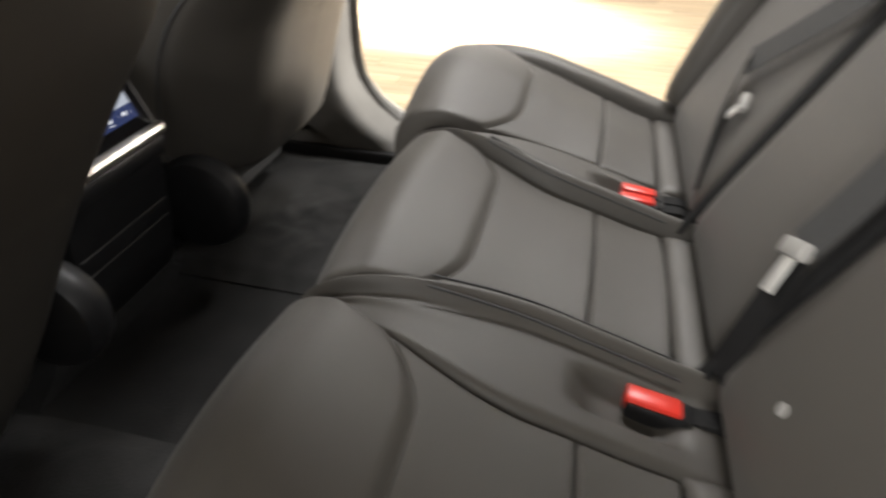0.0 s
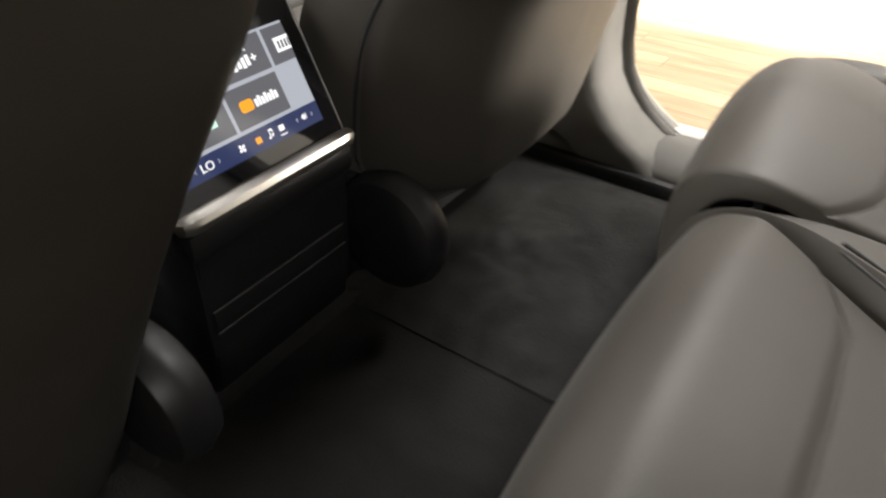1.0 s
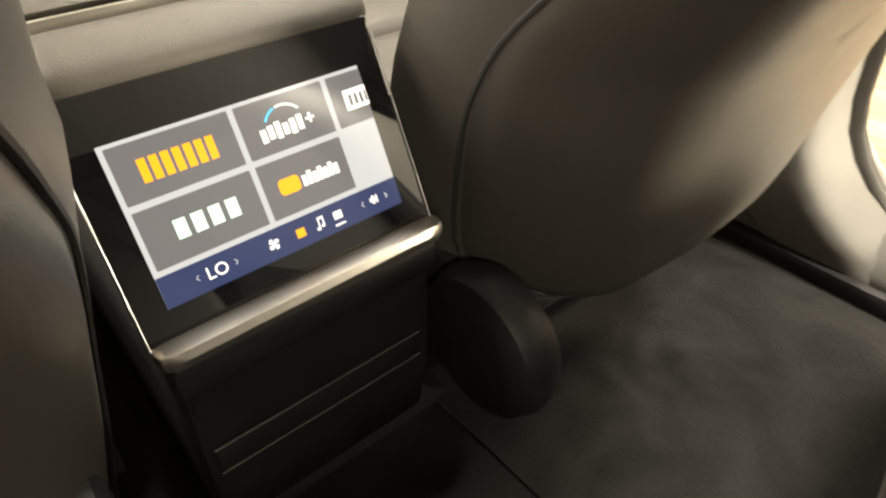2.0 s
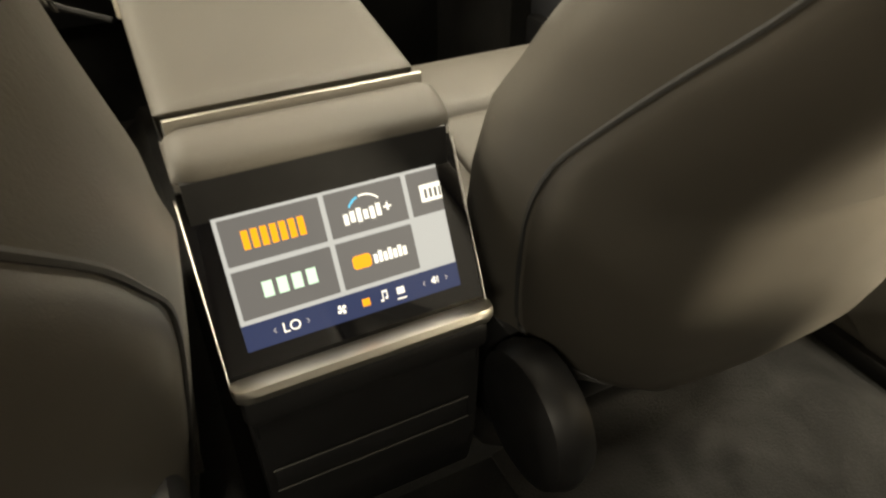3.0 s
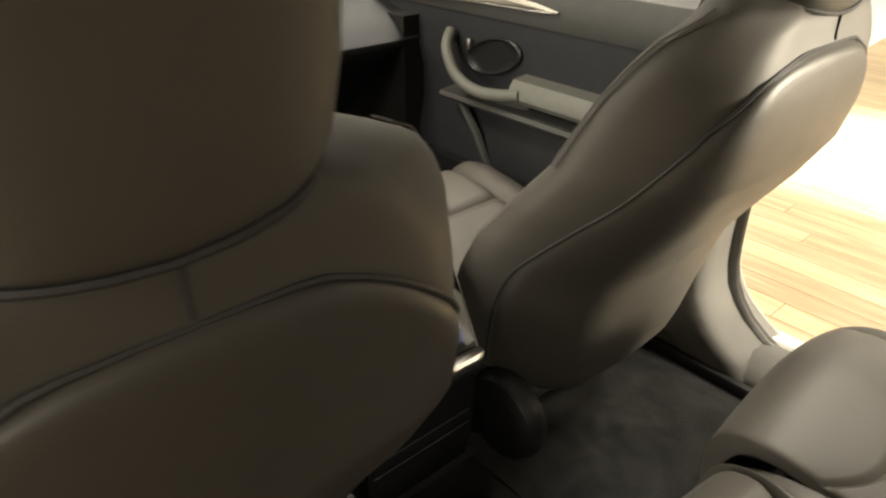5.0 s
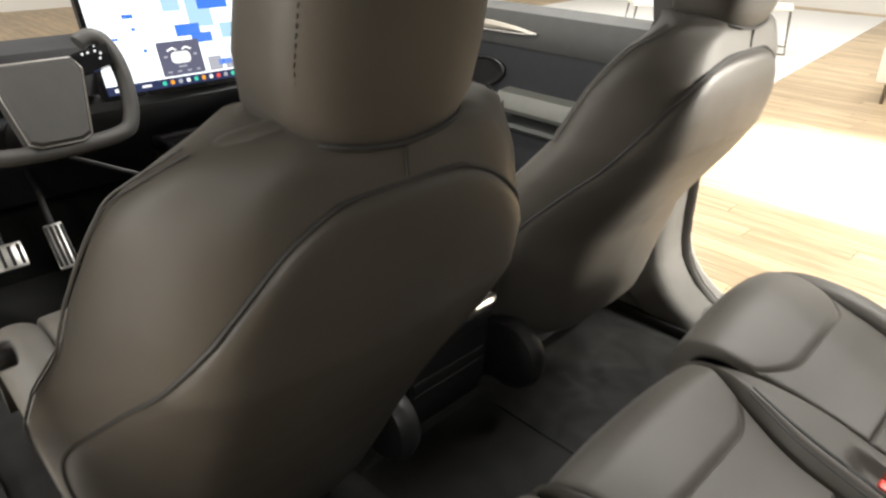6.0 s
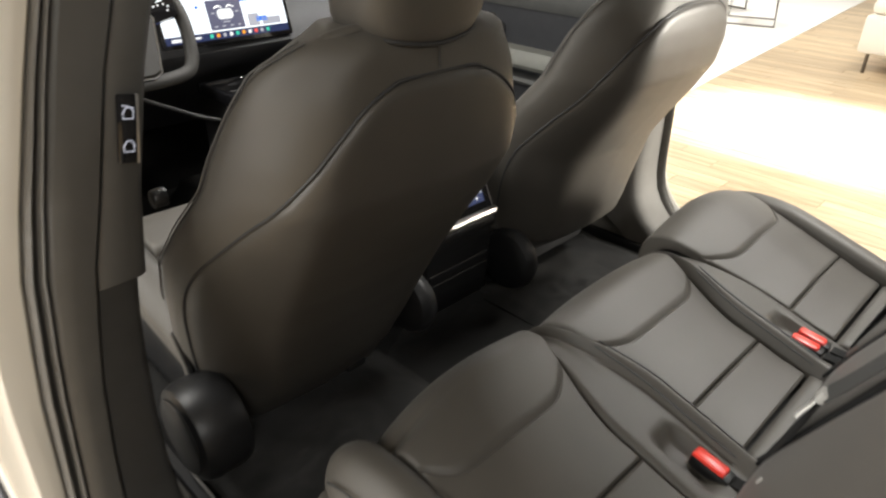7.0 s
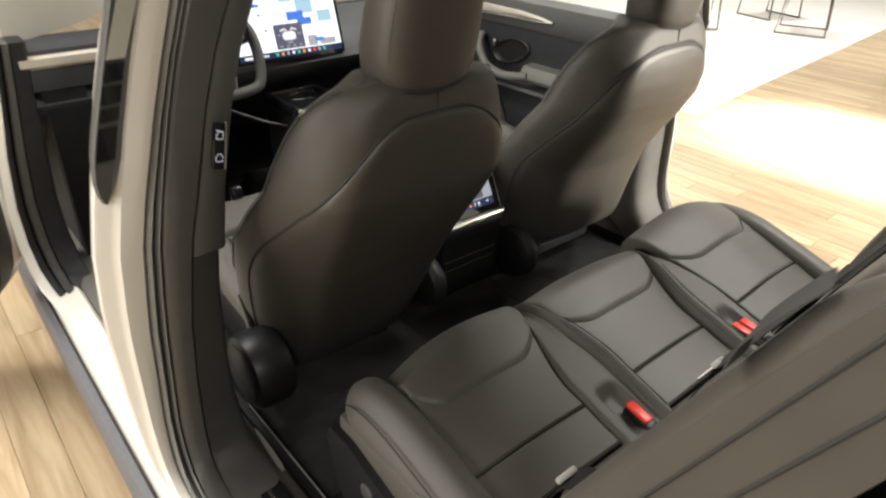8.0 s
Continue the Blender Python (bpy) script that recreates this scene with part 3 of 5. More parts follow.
# mostly hidden body side behind the right door opening, added to block light
def quarter_panel():
    loops = []
    for z in (0.3, 0.45, 0.6, 0.8, 1.0, 1.15, 1.3, 1.4, 1.48, 1.56):
        y = -0.822 - max(0.0, z - 0.54) * math.tan(radians(26)) - 0.075
        lean = -0.5 * max(0.0, z - 1.0) ** 1.2
        loops.append([(x + lean, yy, z) for x, yy in ((0.72, -1.9), (0.72, y - 0.05), (0.74, y - 0.012), (0.775, y), (0.93, y), (0.965, y - 0.012), (0.98, y - 0.05), (0.98, -1.9))])
    return solo("quarter_panel", loft(loops), PAINT, "white painted body side behind the rear door opening, added to block light", "car body", kind="structure")


quarter_panel()
# unseen rear wall, added to shut out light from behind the bench
solo("tailgate", box(-0.72, 0.98, -1.96, -1.905, 0.2, 1.58, 0.01), TRIM, "unseen dark tailgate wall, added to block light from behind", "tailgate", kind="structure")

# ---- front seats ----
# height, half width at the widest line, half width of the rear corner, rear face, depth behind the widest line, depth ahead of it
BODY = [(0.335, 0.232, 0.165, 0.032, 0.075, 0.074), (0.36, 0.238, 0.17, 0.01, 0.091, 0.074), (0.4, 0.246, 0.176, -0.02, 0.108, 0.072), (0.46, 0.258, 0.183, -0.06, 0.134, 0.069), (0.55, 0.272, 0.192, -0.108, 0.168, 0.057), (0.65, 0.285, 0.2, -0.157, 0.19, 0.045), (0.74, 0.296, 0.206, -0.206, 0.207, 0.037), (0.82, 0.304, 0.21, -0.256, 0.214, 0.034), (0.9, 0.294, 0.214, -0.31, 0.204, 0.032), (0.97, 0.273, 0.218, -0.349, 0.185, 0.031), (1.03, 0.261, 0.216, -0.361, 0.168, 0.031), (1.08, 0.247, 0.207, -0.366, 0.148, 0.03), (1.12, 0.236, 0.193, -0.366, 0.121, 0.03), (1.15, 0.222, 0.175, -0.361, 0.096, 0.031), (1.175, 0.194, 0.138, -0.361, 0.062, 0.045), (1.19, 0.162, 0.115, -0.352, 0.04, 0.06), (1.2, 0.12, 0.085, -0.335, 0.034, 0.07)]


# the right seat stands more upright below, with a bulge over its lower edge: height, how far its rear face lies back
LOWER = [(0.335, 0.0), (0.4, 0.012), (0.46, 0.045), (0.485, 0.06), (0.505, 0.066), (0.55, 0.056), (0.65, 0.03), (0.76, 0.0), (1.3, 0.0)]


# the side towards the console is fuller at the shoulder: height, added half width
FULLER = [(0.3, 0.0), (0.86, 0.0), (0.9, 0.004), (0.97, 0.014), (1.03, 0.016), (1.08, 0.019), (1.12, 0.014), (1.15, 0.004), (1.17, 0.0), (1.3, 0.0)]


def body_at(z, upright, full):
    w, wr, yr, dr, df = lerp_table(BODY, z)
    w += lerp_table(FULLER, z)[0] * full
    b = lerp_table(LOWER, z)[0] * upright
    return w, wr, yr - b, dr + b, df


def half_section(z, upright, full):
    """Half of the backrest's outline at a height, from the middle of its rear face round the corner and the flank to the front."""
    w, wr, yr, dr, df = body_at(z, upright, full)
    k = min(0.044, 0.3 * dr)
    pts = [(0, yr, z), (0.45 * wr, yr + 0.003, z), (0.82 * wr, yr + 0.28 * k, z), (wr, yr + k, z), (wr + (w - wr) * 0.42, yr + k + (dr - k) * 0.3, z), (wr + (w - wr) * 0.84, yr + k + (dr - k) * 0.68, z), (w, yr + dr, z), (w - 0.012, yr + dr + df * 0.6, z), (w * 0.8, yr + dr + df, z), (0, yr + dr + df, z)]
    return curve_points(pts, 4)


def seat_loop(z, upright, inward, n=28):
    a, b = [resample(half_section(z, upright, 1.0 if side == inward else 0.0), n) for side in (1, -1)]
    return [tuple(p) for p in a] + [(-p.x, p.y, p.z) for p in b[-2:0:-1]]


def section_y(u, z, upright, inward):
    full = 1.0 if u * inward > 0 else 0.0
    w = body_at(z, upright, full)[0]
    u, last = min(abs(u), w), None
    for p in half_section(z, upright, full):
        if p.x >= u - 1e-9:
            if last is None or p.x - last.x < 1e-9:
                return p.y
            return last.y + (p.y - last.y) * (u - last.x) / (p.x - last.x)
        last = p
    return last.y


# half outline of the rear shell: height, half width
SHELL = [(0.345, 0.2), (0.37, 0.212), (0.40, 0.224), (0.46, 0.24), (0.55, 0.257), (0.65, 0.271), (0.72, 0.279), (0.78, 0.281), (0.83, 0.275), (0.88, 0.266), (0.93, 0.251), (0.96, 0.241), (0.99, 0.229), (1.03, 0.206), (1.05, 0.193), (1.075, 0.17), (1.1, 0.14), (1.115, 0.117), (1.127, 0.09), (1.134, 0.058)]


# the outboard side of it, a little narrower at the shoulder
OUTER = [r for r in SHELL if r[0] < 0.85] + [(0.88, 0.26), (0.93, 0.242), (0.96, 0.23), (0.99, 0.217), (1.03, 0.195), (1.05, 0.181), (1.075, 0.161), (1.1, 0.136), (1.115, 0.114), (1.127, 0.087), (1.134, 0.058)]
LOW_SHELL = [(0.488, 0.125), (0.498, 0.15), (0.52, 0.18), (0.55, 0.202), (0.588, 0.224), (0.65, 0.247), (0.72, 0.266), (0.78, 0.276), (0.83, 0.275)]


def car_seat(cx, up=0.0, hinges=(-1, 1), dy=0.0, base=0.0, tuck=0.0, upright=0.0):
    inward = -1 if cx > 0 else 1

    def rear_y(u, z):
        return section_y(u, z, upright, inward)
    outline = LOW_SHELL + [r for r in OUTER if r[0] > 0.85] if upright else SHELL
    inner = [(0.488, 0.19), (0.5, 0.225), (0.52, 0.243)] + [r for r in SHELL if 0.54 < r[0] < 0.9] + [(0.93, 0.253), (0.96, 0.246), (0.99, 0.236), (1.03, 0.218), (1.05, 0.206), (1.075, 0.187), (1.1, 0.163), (1.115, 0.14), (1.127, 0.102), (1.134, 0.06)] if upright else OUTER
    s = thing("car_seat", (cx, 0.15, FZ), "black leather front car seat with fixed headrest, seen from behind", "car seat", "front seats of the car")
    zs = [0.335 + (1.2 - 0.335) * i / 64 for i in range(65)]

    def moved(bm):
        bmesh.ops.translate(bm, vec=(cx, dy, up), verts=bm.verts[:])
        return bm

    def low(bm):
        bmesh.ops.translate(bm, vec=(cx + base, 0, 0), verts=bm.verts[:])
        return bm
    bm = loft([seat_loop(z, upright, inward) for z in zs])
    bmesh.ops.smooth_vert(bm, verts=bm.verts[:], factor=0.5, use_axis_x=True, use_axis_y=True, use_axis_z=True)
    part("backrest", moved(bm), LEATHER, s)

    def tucked(t, z):
        return tuck * max(0.0, -t) * max(0.0, min(1.0, (z - 0.42) / 0.12, (1.07 - z) / 0.16))
    # rear shell: rings drawn in from its outline
    side = curve_points([(w, 0, z) for z, w in outline], 3)
    rim = [(p.x, p.z) for p in side] + [(u, outline[-1][0] + 0.002) for u in (0.028, 0.0, -0.028)] + [(-p.x + tucked(-1, p.z), p.z) for p in curve_points([(w, 0, z) for z, w in inner], 3)[::-1]]
    foot_a, foot_b = -inner[0][1], outline[0][1]
    rim += [(foot_a + (foot_b - foot_a) * k / 8, outline[0][0]) for k in range(1, 8)]
    bm, rings = bmesh.new(), []
    for k, lift in [(1.0, -0.003), (0.992, 0.003), (0.98, 0.006)] + [(0.96 - 0.03 * i, 0.0075) for i in range(31)]:
        row = []
        for u, z in rim:
            u, z = u * k, 0.76 + (z - 0.76) * k
            row.append(bm.verts.new((u, rear_y(u, z) - lift, z)))
        rings.append(row)
    n = len(rim)
    for a, b in zip(rings, rings[1:]):
        for j in range(n):
            bm.faces.new((a[j], a[(j + 1) % n], b[(j + 1) % n], b[j]))
    bm.faces.new(rings[-1])
    part("rear_shell", moved(bm), LEATHER_PANEL, s, "smooth black back panel framed by a seam")
    line = [(-w + tucked(-1, z), z) for z, w in inner] + [(w, z) for z, w in outline[::-1]]
    pts = [(u * 1.01, rear_y(u * 1.01, z) - 0.0003, z) for u, z in line]
    part("seam", moved(tube(curve_points(pts, 3), 0.0026, 6)), PIPING, s, "dark piped seam")
    if upright:
        # thick dark tube stands for the shaded gap along the seat's outline
        gap = [(u * 1.015, rear_y(u * 1.015, z) + 0.001, z) for z, u in outline if z < 1.0]
        part("seam", moved(tube(curve_points(gap, 3), 0.0055, 8)), PIPING, s, "dark tube painting the shaded gap beside the back panel")
    # headrest
    loops = []
    for z, w, yr, d in [(1.172, 0.047, -0.33, 0.06), (1.178, 0.08, -0.35, 0.10), (1.19, 0.097, -0.363, 0.125), (1.21, 0.107, -0.372, 0.138), (1.25, 0.112, -0.381, 0.145), (1.31, 0.109, -0.392, 0.14), (1.37, 0.102, -0.401, 0.128), (1.42, 0.094, -0.405, 0.112), (1.45, 0.083, -0.402, 0.094), (1.465, 0.061, -0.39, 0.07), (1.472, 0.028, -0.375, 0.04)]:
        loops.append([(w * math.copysign(abs(math.cos(a)) ** 0.62, math.cos(a)), yr + d / 2 + d / 2 * math.copysign(abs(math.sin(a)) ** 0.62, math.sin(a)), z + 0.02 * (1 - abs(math.cos(a))) * (0 if z > 1.25 else -1) * (1.25 - z) / 0.078) for a in [2 * math.pi * k / 40 for k in range(40)]])
    part("headrest", moved(loft(loops)), LEATHER, s, "padded black leather headrest")
    # dark tube drawn for the shade line where headrest meets backrest
    foot = []
    for k in range(25):
        a = math.pi + math.pi * k / 24
        c, d = math.cos(a), math.sin(a)
        foot.append((0.0975 * math.copysign(abs(c) ** 0.62, c), -0.3005 - 0.0635 * abs(d) ** 0.62, 1.188 - 0.0158 * (1 - abs(c))))
    part("seam", moved(tube(foot, 0.0028, 6)), PIPING, s, "dark tube painting the shade under the headrest")
    crown = [(1.2, 0.102, -0.367, 0.132), (1.25, 0.112, -0.381, 0.145), (1.31, 0.109, -0.392, 0.14), (1.37, 0.102, -0.401, 0.128), (1.42, 0.094, -0.405, 0.112), (1.45, 0.083, -0.402, 0.094)]
    stitch = []
    for i in range(64):
        z = 1.215 + 0.225 * i / 63
        w, yr, d = lerp_table(crown, z)
        stitch.append(Vector((-0.92 * w, yr + 0.18 * d - 0.0004, z)))
    thread = bmesh.new()
    for a, b in zip(stitch[::2], stitch[1::2]):
        tube([a, b], 0.0008, 5, False, thread)
    part("stitching", moved(thread), PIPING, s, "row of dark stitches")
    part("seam", moved(tube([(0.002, rear_y(0.002, z) - 0.001, z) for z in (1.14, 1.15, 1.16, 1.17, 1.178)], 0.0018, 6)), PIPING, s, "short centre seam below the headrest")
    for sgn in (-1, 1):
        # a stitched seam along the front of the flank, and a piped one behind it
        low_end = 0.72 if sgn * cx > 0 else 0.98
        rows = [1.186 - (1.186 - low_end) * i / 24 for i in range(25)]
        for name, mat, ahead, r, label in (("stitching", STITCH, 0.42, 0.0013, "stitched shoulder seam"), ("seam", PIPING, 0.08, 0.0011, "second shoulder seam")):
            pts = []
            for z in rows:
                w, wr, yr, dr, df = body_at(z, upright, 1.0 if sgn == inward else 0.0)
                pts.append((sgn * (w - 0.009 * ahead + 0.0004), yr + dr + df * ahead, z))
            part(name, moved(tube(curve_points(pts, 3), r, 6)), mat, s, label)
        if sgn * cx > 0:
            flap = [(sgn * u, y, z) for u, y, z in ((0.085, -0.318, 1.198), (0.115, -0.313, 1.194), (0.14, -0.306, 1.188), (0.15, -0.304, 1.182))]
            part("shoulder_flap", moved(tube(curve_points(flap, 4), 0.012, 10, False, None, 0.6)), LEATHER, s, "leather edge of the front cover")
        # hinge cover at the foot of the backrest
        if sgn in hinges:
            big = 0.012 if sgn * cx > 0 else 0.0
            rise = 0.048 if cx < 0 and not big else 0.0
            hinge = part("hinge_cover", low(disc((sgn * (0.2 + big), -0.035 + big - 0.4 * rise, 0.47 - 2 * big + rise), (sgn, 0, 0), 0.086 + 1.2 * big - 0.2 * rise, 0.058 + 4.0 * big, 0.024)), PLASTIC, s, "rounded dark plastic hinge cover")
            if big:
                part("cover_face", low(disc((sgn * (0.257 + 5.0 * big), -0.035 + big, 0.47 - 2 * big), (sgn, 0, 0), 0.064 + 1.2 * big, 0.004, 0.003)), PLASTIC, hinge, "black round end face")
        part("seat_rail", low(box(sgn * 0.19 - 0.02, sgn * 0.19 + 0.02, 0.09, 0.62, FZ, FZ + 0.05, 0.006)), PLASTIC, s, "black steel seat rail")
    cushion = [(0.03, 0.54), (0.10, 0.56), (0.25, 0.583), (0.383, 0.605)]
    thigh = [(0.387, 0.606), (0.43, 0.618), (0.52, 0.626), (0.575, 0.612), (0.597, 0.575), (0.595, 0.52), (0.585, 0.46)]
    for pad in (cushion, thigh):
        part("seat_cushion", moved(swept_pad(pad, -0.165, 0.165, 0.009, 30, 20, 0.012)), LEATHER, s)
    for sgn in (-1, 1):
        a, b = sorted((sgn * 0.167, sgn * 0.262))
        part("cushion_bolster", moved(swept_pad([(y - 0.01, z + 0.012) for y, z in cushion[:-1] + thigh[1:]], a, b, 0.03, 30, 14, 0.05)), LEATHER, s)
    part("seat_base", low(box(-0.23, 0.23, 0.03, 0.57, FZ + 0.05, 0.53 + up, 0.02)), PLASTIC, s, "black plastic seat base")
    part("pull_tab", moved(box(0.06, 0.11, -0.018, 0.012, 0.372, 0.392, 0.004)), PLASTIC, s, "small black tab")
    return s


car_seat(-0.425, 0.0, (-1, 1), 0.0, -0.012, 0.0)
car_seat(0.436, 0.002, (-1,), 0.052, -0.034, 0.009, 1.0)

# ---- rear bench ----
BENCH = thing("rear_bench_seat", (0, -0.7, FZ), "black leather three-place rear bench with buckle recesses", "car seat")
SL = math.tan(radians(17))


def cz(y):
    return 0.633 + (y + 0.52) * SL


THIGH = [(-0.5545, cz(-0.5545) + 0.002), (-0.51, cz(-0.51) + 0.006), (-0.45, cz(-0.45) + 0.008), (-0.41, cz(-0.41) + 0.001), (-0.378, cz(-0.378) - 0.022), (-0.357, cz(-0.357) - 0.062), (-0.352, 0.57), (-0.362, 0.50), (-0.38, 0.44)]
MIDDLE = [(-0.6995, cz(-0.6995)), (-0.62, cz(-0.62) - 0.003), (-0.5565, cz(-0.5565))]
REAR = [(-0.798, cz(-0.798) + 0.004), (-0.75, cz(-0.75)), (-0.7025, cz(-0.7025))]
STRIP = [(-0.86, cz(-0.86) + 0.012), (-0.83, cz(-0.83) + 0.01), (-0.803, cz(-0.803) + 0.004)]


def flare(q):
    """Widens the middle place towards the front, so that the dividers taper."""
    t = max(0.0, min(1.0, (q.y + 0.66) / 0.25))
    t = t * t * (3 - 2 * t)
    a = abs(q.x)
    if a < 0.142:
        a *= 1 + 0.060 * t / 0.142
    elif a < 0.298:
        k = (a - 0.142) / 0.156
        a += t * (0.060 * (1 - k) - 0.055 * k)
    else:
        a -= 0.055 * t * max(0.0, 1 - (a - 0.298) / 0.2) ** 2
    q.x = math.copysign(a, q.x)
    return q


def seat_cushion(x0, x1, seam_in=0.045):
    def bend(weight):
        def go(q, u, v):
            a = abs(2 * u - 1)
            k = max(0.0, (a - 0.55) / 0.45) ** 2.2 * seam_in
            w = weight(v)
            q.y += k * w
            q.z += k * w * SL
            # the front of the pad falls away towards its sides, most on the outer one
            f = max(0.0, min(1.0, (q.y + 0.52) / 0.1))
            q.z -= f * f * (0.006 * a ** 3 + (0.055 if q.x < 0 else 0.012) * max(0.0, (abs(q.x) - 0.36) / 0.245) ** 2)
            # and it rounds off sooner on the left and middle places
            g = max(0.0, min(1.0, (q.y + 0.50) / 0.11))
            g = g * g * (3 - 2 * g) * (0.005 if q.x > 0.25 else 0.026 if q.x < -0.25 else 0.038)
            q.y -= g
            q.z -= 0.3 * g
            # the right outer place stands a little higher
            if q.x > 0.3:
                q.z += 0.018 * min(1.0, (q.x - 0.3) / 0.15) * max(0.0, min(1.0, (q.y + 0.8) / 0.2))
            return flare(q)
        return go
    def dome(u, v):
        return 0.005 - 0.009 * (2 * u - 1) ** 2
    for prof, wt, rows in ((THIGH, lambda v: max(0.0, 1 - v / 0.35), 56), (MIDDLE, lambda v: max(0.0, (v - 0.5) / 0.5), 36), (REAR, lambda v: 0.0, 22)):
        part("cushion_pad", swept_pad(prof, x0, x1, 0.0042, rows, 44, 0.0055, bend(wt), dome), LEATHER, BENCH)
    part("cushion_rear_strip", swept_pad(STRIP, x0 - 0.01, x1 + 0.01, 0.008, 10, 20, 0.018), LEATHER, BENCH, "raised leather strip at the foot of the backrest")


seat_cushion(-0.142, 0.138, 0.035)
for sgn in (-1, 1):
    a, b = sorted((sgn * 0.3, sgn * 0.605))
    seat_cushion(a, b)

    # divider with a raised ridge beside the middle place, and a recess for the buckles
    def ridge(u, v, s=sgn):
        q = u if s > 0 else 1 - u
        up = 0.020 * math.exp(-((q - 0.14) / 0.10) ** 2) - 0.004 * q + 0.012 * math.exp(-((q - 0.42) / 0.1) ** 2) * max(0.0, (v - 0.45) / 0.55)
        hole = math.exp(-((q - 0.58) / 0.17) ** 6) * math.exp(-((v - 0.185) / 0.085) ** 6)
        return up - 0.022 * hole
    prof = [(-0.86, cz(-0.86) + 0.008), (-0.80, cz(-0.8) + 0.004), (-0.7, cz(-0.7) + 0.004), (-0.6, cz(-0.6) + 0.002), (-0.53, cz(-0.53) - 0.003), (-0.48, cz(-0.48) - 0.014), (-0.44, cz(-0.44) - 0.034), (-0.41, cz(-0.41) - 0.066), (-0.395, 0.55), (-0.392, 0.50), (-0.4, 0.45)]
    a, b = sorted((sgn * 0.145, sgn * 0.296))
    part("divider", swept_pad(prof, a, b, 0.012, 70, 40, 0.016, lambda q, u, v: flare(q), ridge), LEATHER, BENCH, "ridged leather divider with a buckle recess")
    for off, h in ((0.153, 0.0165), (0.178, 0.0175), (0.184, 0.015), (0.19, 0.012)) if sgn > 0 else ((0.153, 0.0165), (0.182, 0.0157)):
        part("seam", tube([flare(Vector((sgn * off, y, cz(y) + h))) for y in [-0.80 + 0.27 * i / 20 for i in range(21)]], 0.0016, 6), PIPING, BENCH, "dark seam along the divider")
    # outer bolster and plastic side cover
    out = [(y - 0.004, z + 0.004) for y, z in [(-0.86, cz(-0.86) + 0.01), (-0.75, cz(-0.75) + 0.006), (-0.6, cz(-0.6) - 0.002), (-0.52, cz(-0.52) - 0.012), (-0.45, cz(-0.45) - 0.034), (-0.405, 0.606), (-0.378, 0.575), (-0.37, 0.53), (-0.38, 0.47)]]

    def roll(u, v, s=sgn):
        q = u if s > 0 else 1 - u
        return 0.016 + (0.016 * min(1.0, v * 2) if s > 0 else 0.0) - 0.06 * max(0.0, q - 0.4) ** 2 / 0.36
    a, b = sorted((sgn * 0.608, sgn * 0.70))
    part("outer_bolster", swept_pad(out, a, b, 0.02, 50, 18, 0.03, None, roll), LEATHER, BENCH, "rolled leather outer bolster")
    edge = curve_points([(sgn * 0.693, y - 0.004, z - 0.017) for y, z in out[:6]], 4)
    part("seam", tube(edge, 0.0022, 6), PIPING, BENCH, "piped edge of the outer bolster")
    part("side_panel", box(*sorted((sgn * 0.665, sgn * 0.703)), -0.86, -0.39, 0.42, 0.56, 0.012), LEATHER, BENCH, "leather side of the seat")
    cover = loft([[(sgn * x, y, z) for y, z in [(-0.9, 0.47), (-0.6, 0.49), (-0.45, 0.53), (-0.385, 0.53), (-0.368, 0.49), (-0.38, 0.42), (-0.42, 0.345), (-0.9, 0.345)]] for x in (0.64, 0.712, 0.72)])
    part("side_cover", cover, PLASTIC, BENCH, "black plastic side cover")
    part("fold_button", disc((sgn * 0.717, -0.52, 0.455), (sgn, 0, 0), 0.022, 0.008, 0.003, 20), TRIM, BENCH, "round release button")
part("seat_base", box(-0.64, 0.64, -0.92, -0.435, FZ + 0.001, 0.50, 0.02), PLASTIC, BENCH, "black plastic bench base")

BT = math.tan(radians(26))


def by(z, off=0.0):
    return -0.822 - (z - 0.54) * BT + off


for x0, x1 in ((-0.60, -0.165), (-0.155, 0.155), (0.165, 0.60)):
    prof = [(by(z, o), z) for z, o in ((0.545, -0.02), (0.57, 0.002), (0.62, 0.010), (0.72, 0.008), (0.85, 0.004), (1.0, 0.004), (1.2, 0.0), (1.28, -0.012), (1.31, -0.04), (1.318, -0.09))]
    bm = swept_pad([(y, z) for y, z in prof[::-1]], x0, x1, 0.02, 40, 26, 0.04)
    part("backrest", bm, LEATHER, BENCH)
for sgn in (-1, 1):
    a, b = sorted((sgn * 0.603, sgn * 0.665))
    wing = 0.04 if sgn > 0 else 0.0
    prof = [(by(z, o + k * wing), z) for z, o, k in ((0.56, 0.0, 0.35), (0.62, 0.012, 0.7), (0.8, 0.012, 1.3), (1.0, 0.010, 1.5), (1.15, 0.006, 1.1), (1.22, 0.004, 0.6), (1.29, -0.03, 0.0), (1.305, -0.08, 0.0))]
    part("back_bolster", swept_pad(prof[::-1], a, b, 0.03, 36, 16, 0.035), LEATHER, BENCH)
    side = loft([[(sgn * x, by(z, o), z) for z, o in [(0.56, -0.02), (0.8, -0.012), (1.0, -0.014), (1.24, -0.025), (1.29, -0.06), (1.29, -0.13), (1.0, -0.155), (0.8, -0.165), (0.6, -0.17), (0.56, -0.12)]] for x in (0.62, 0.66, 0.668)])
    part("back_side", side, LEATHER, BENCH, "leather side of the backrest")
    part("seam", tube([(sgn * 0.669, by(z, -0.05), z) for z in (0.58, 0.8, 1.0, 1.25)], 0.0025, 6), PIPING, BENCH)
    part("seam", tube([(sgn * 0.669, by(z, -0.10), z) for z in (0.58, 0.8, 1.0, 1.25)], 0.0025, 6), PIPING, BENCH)
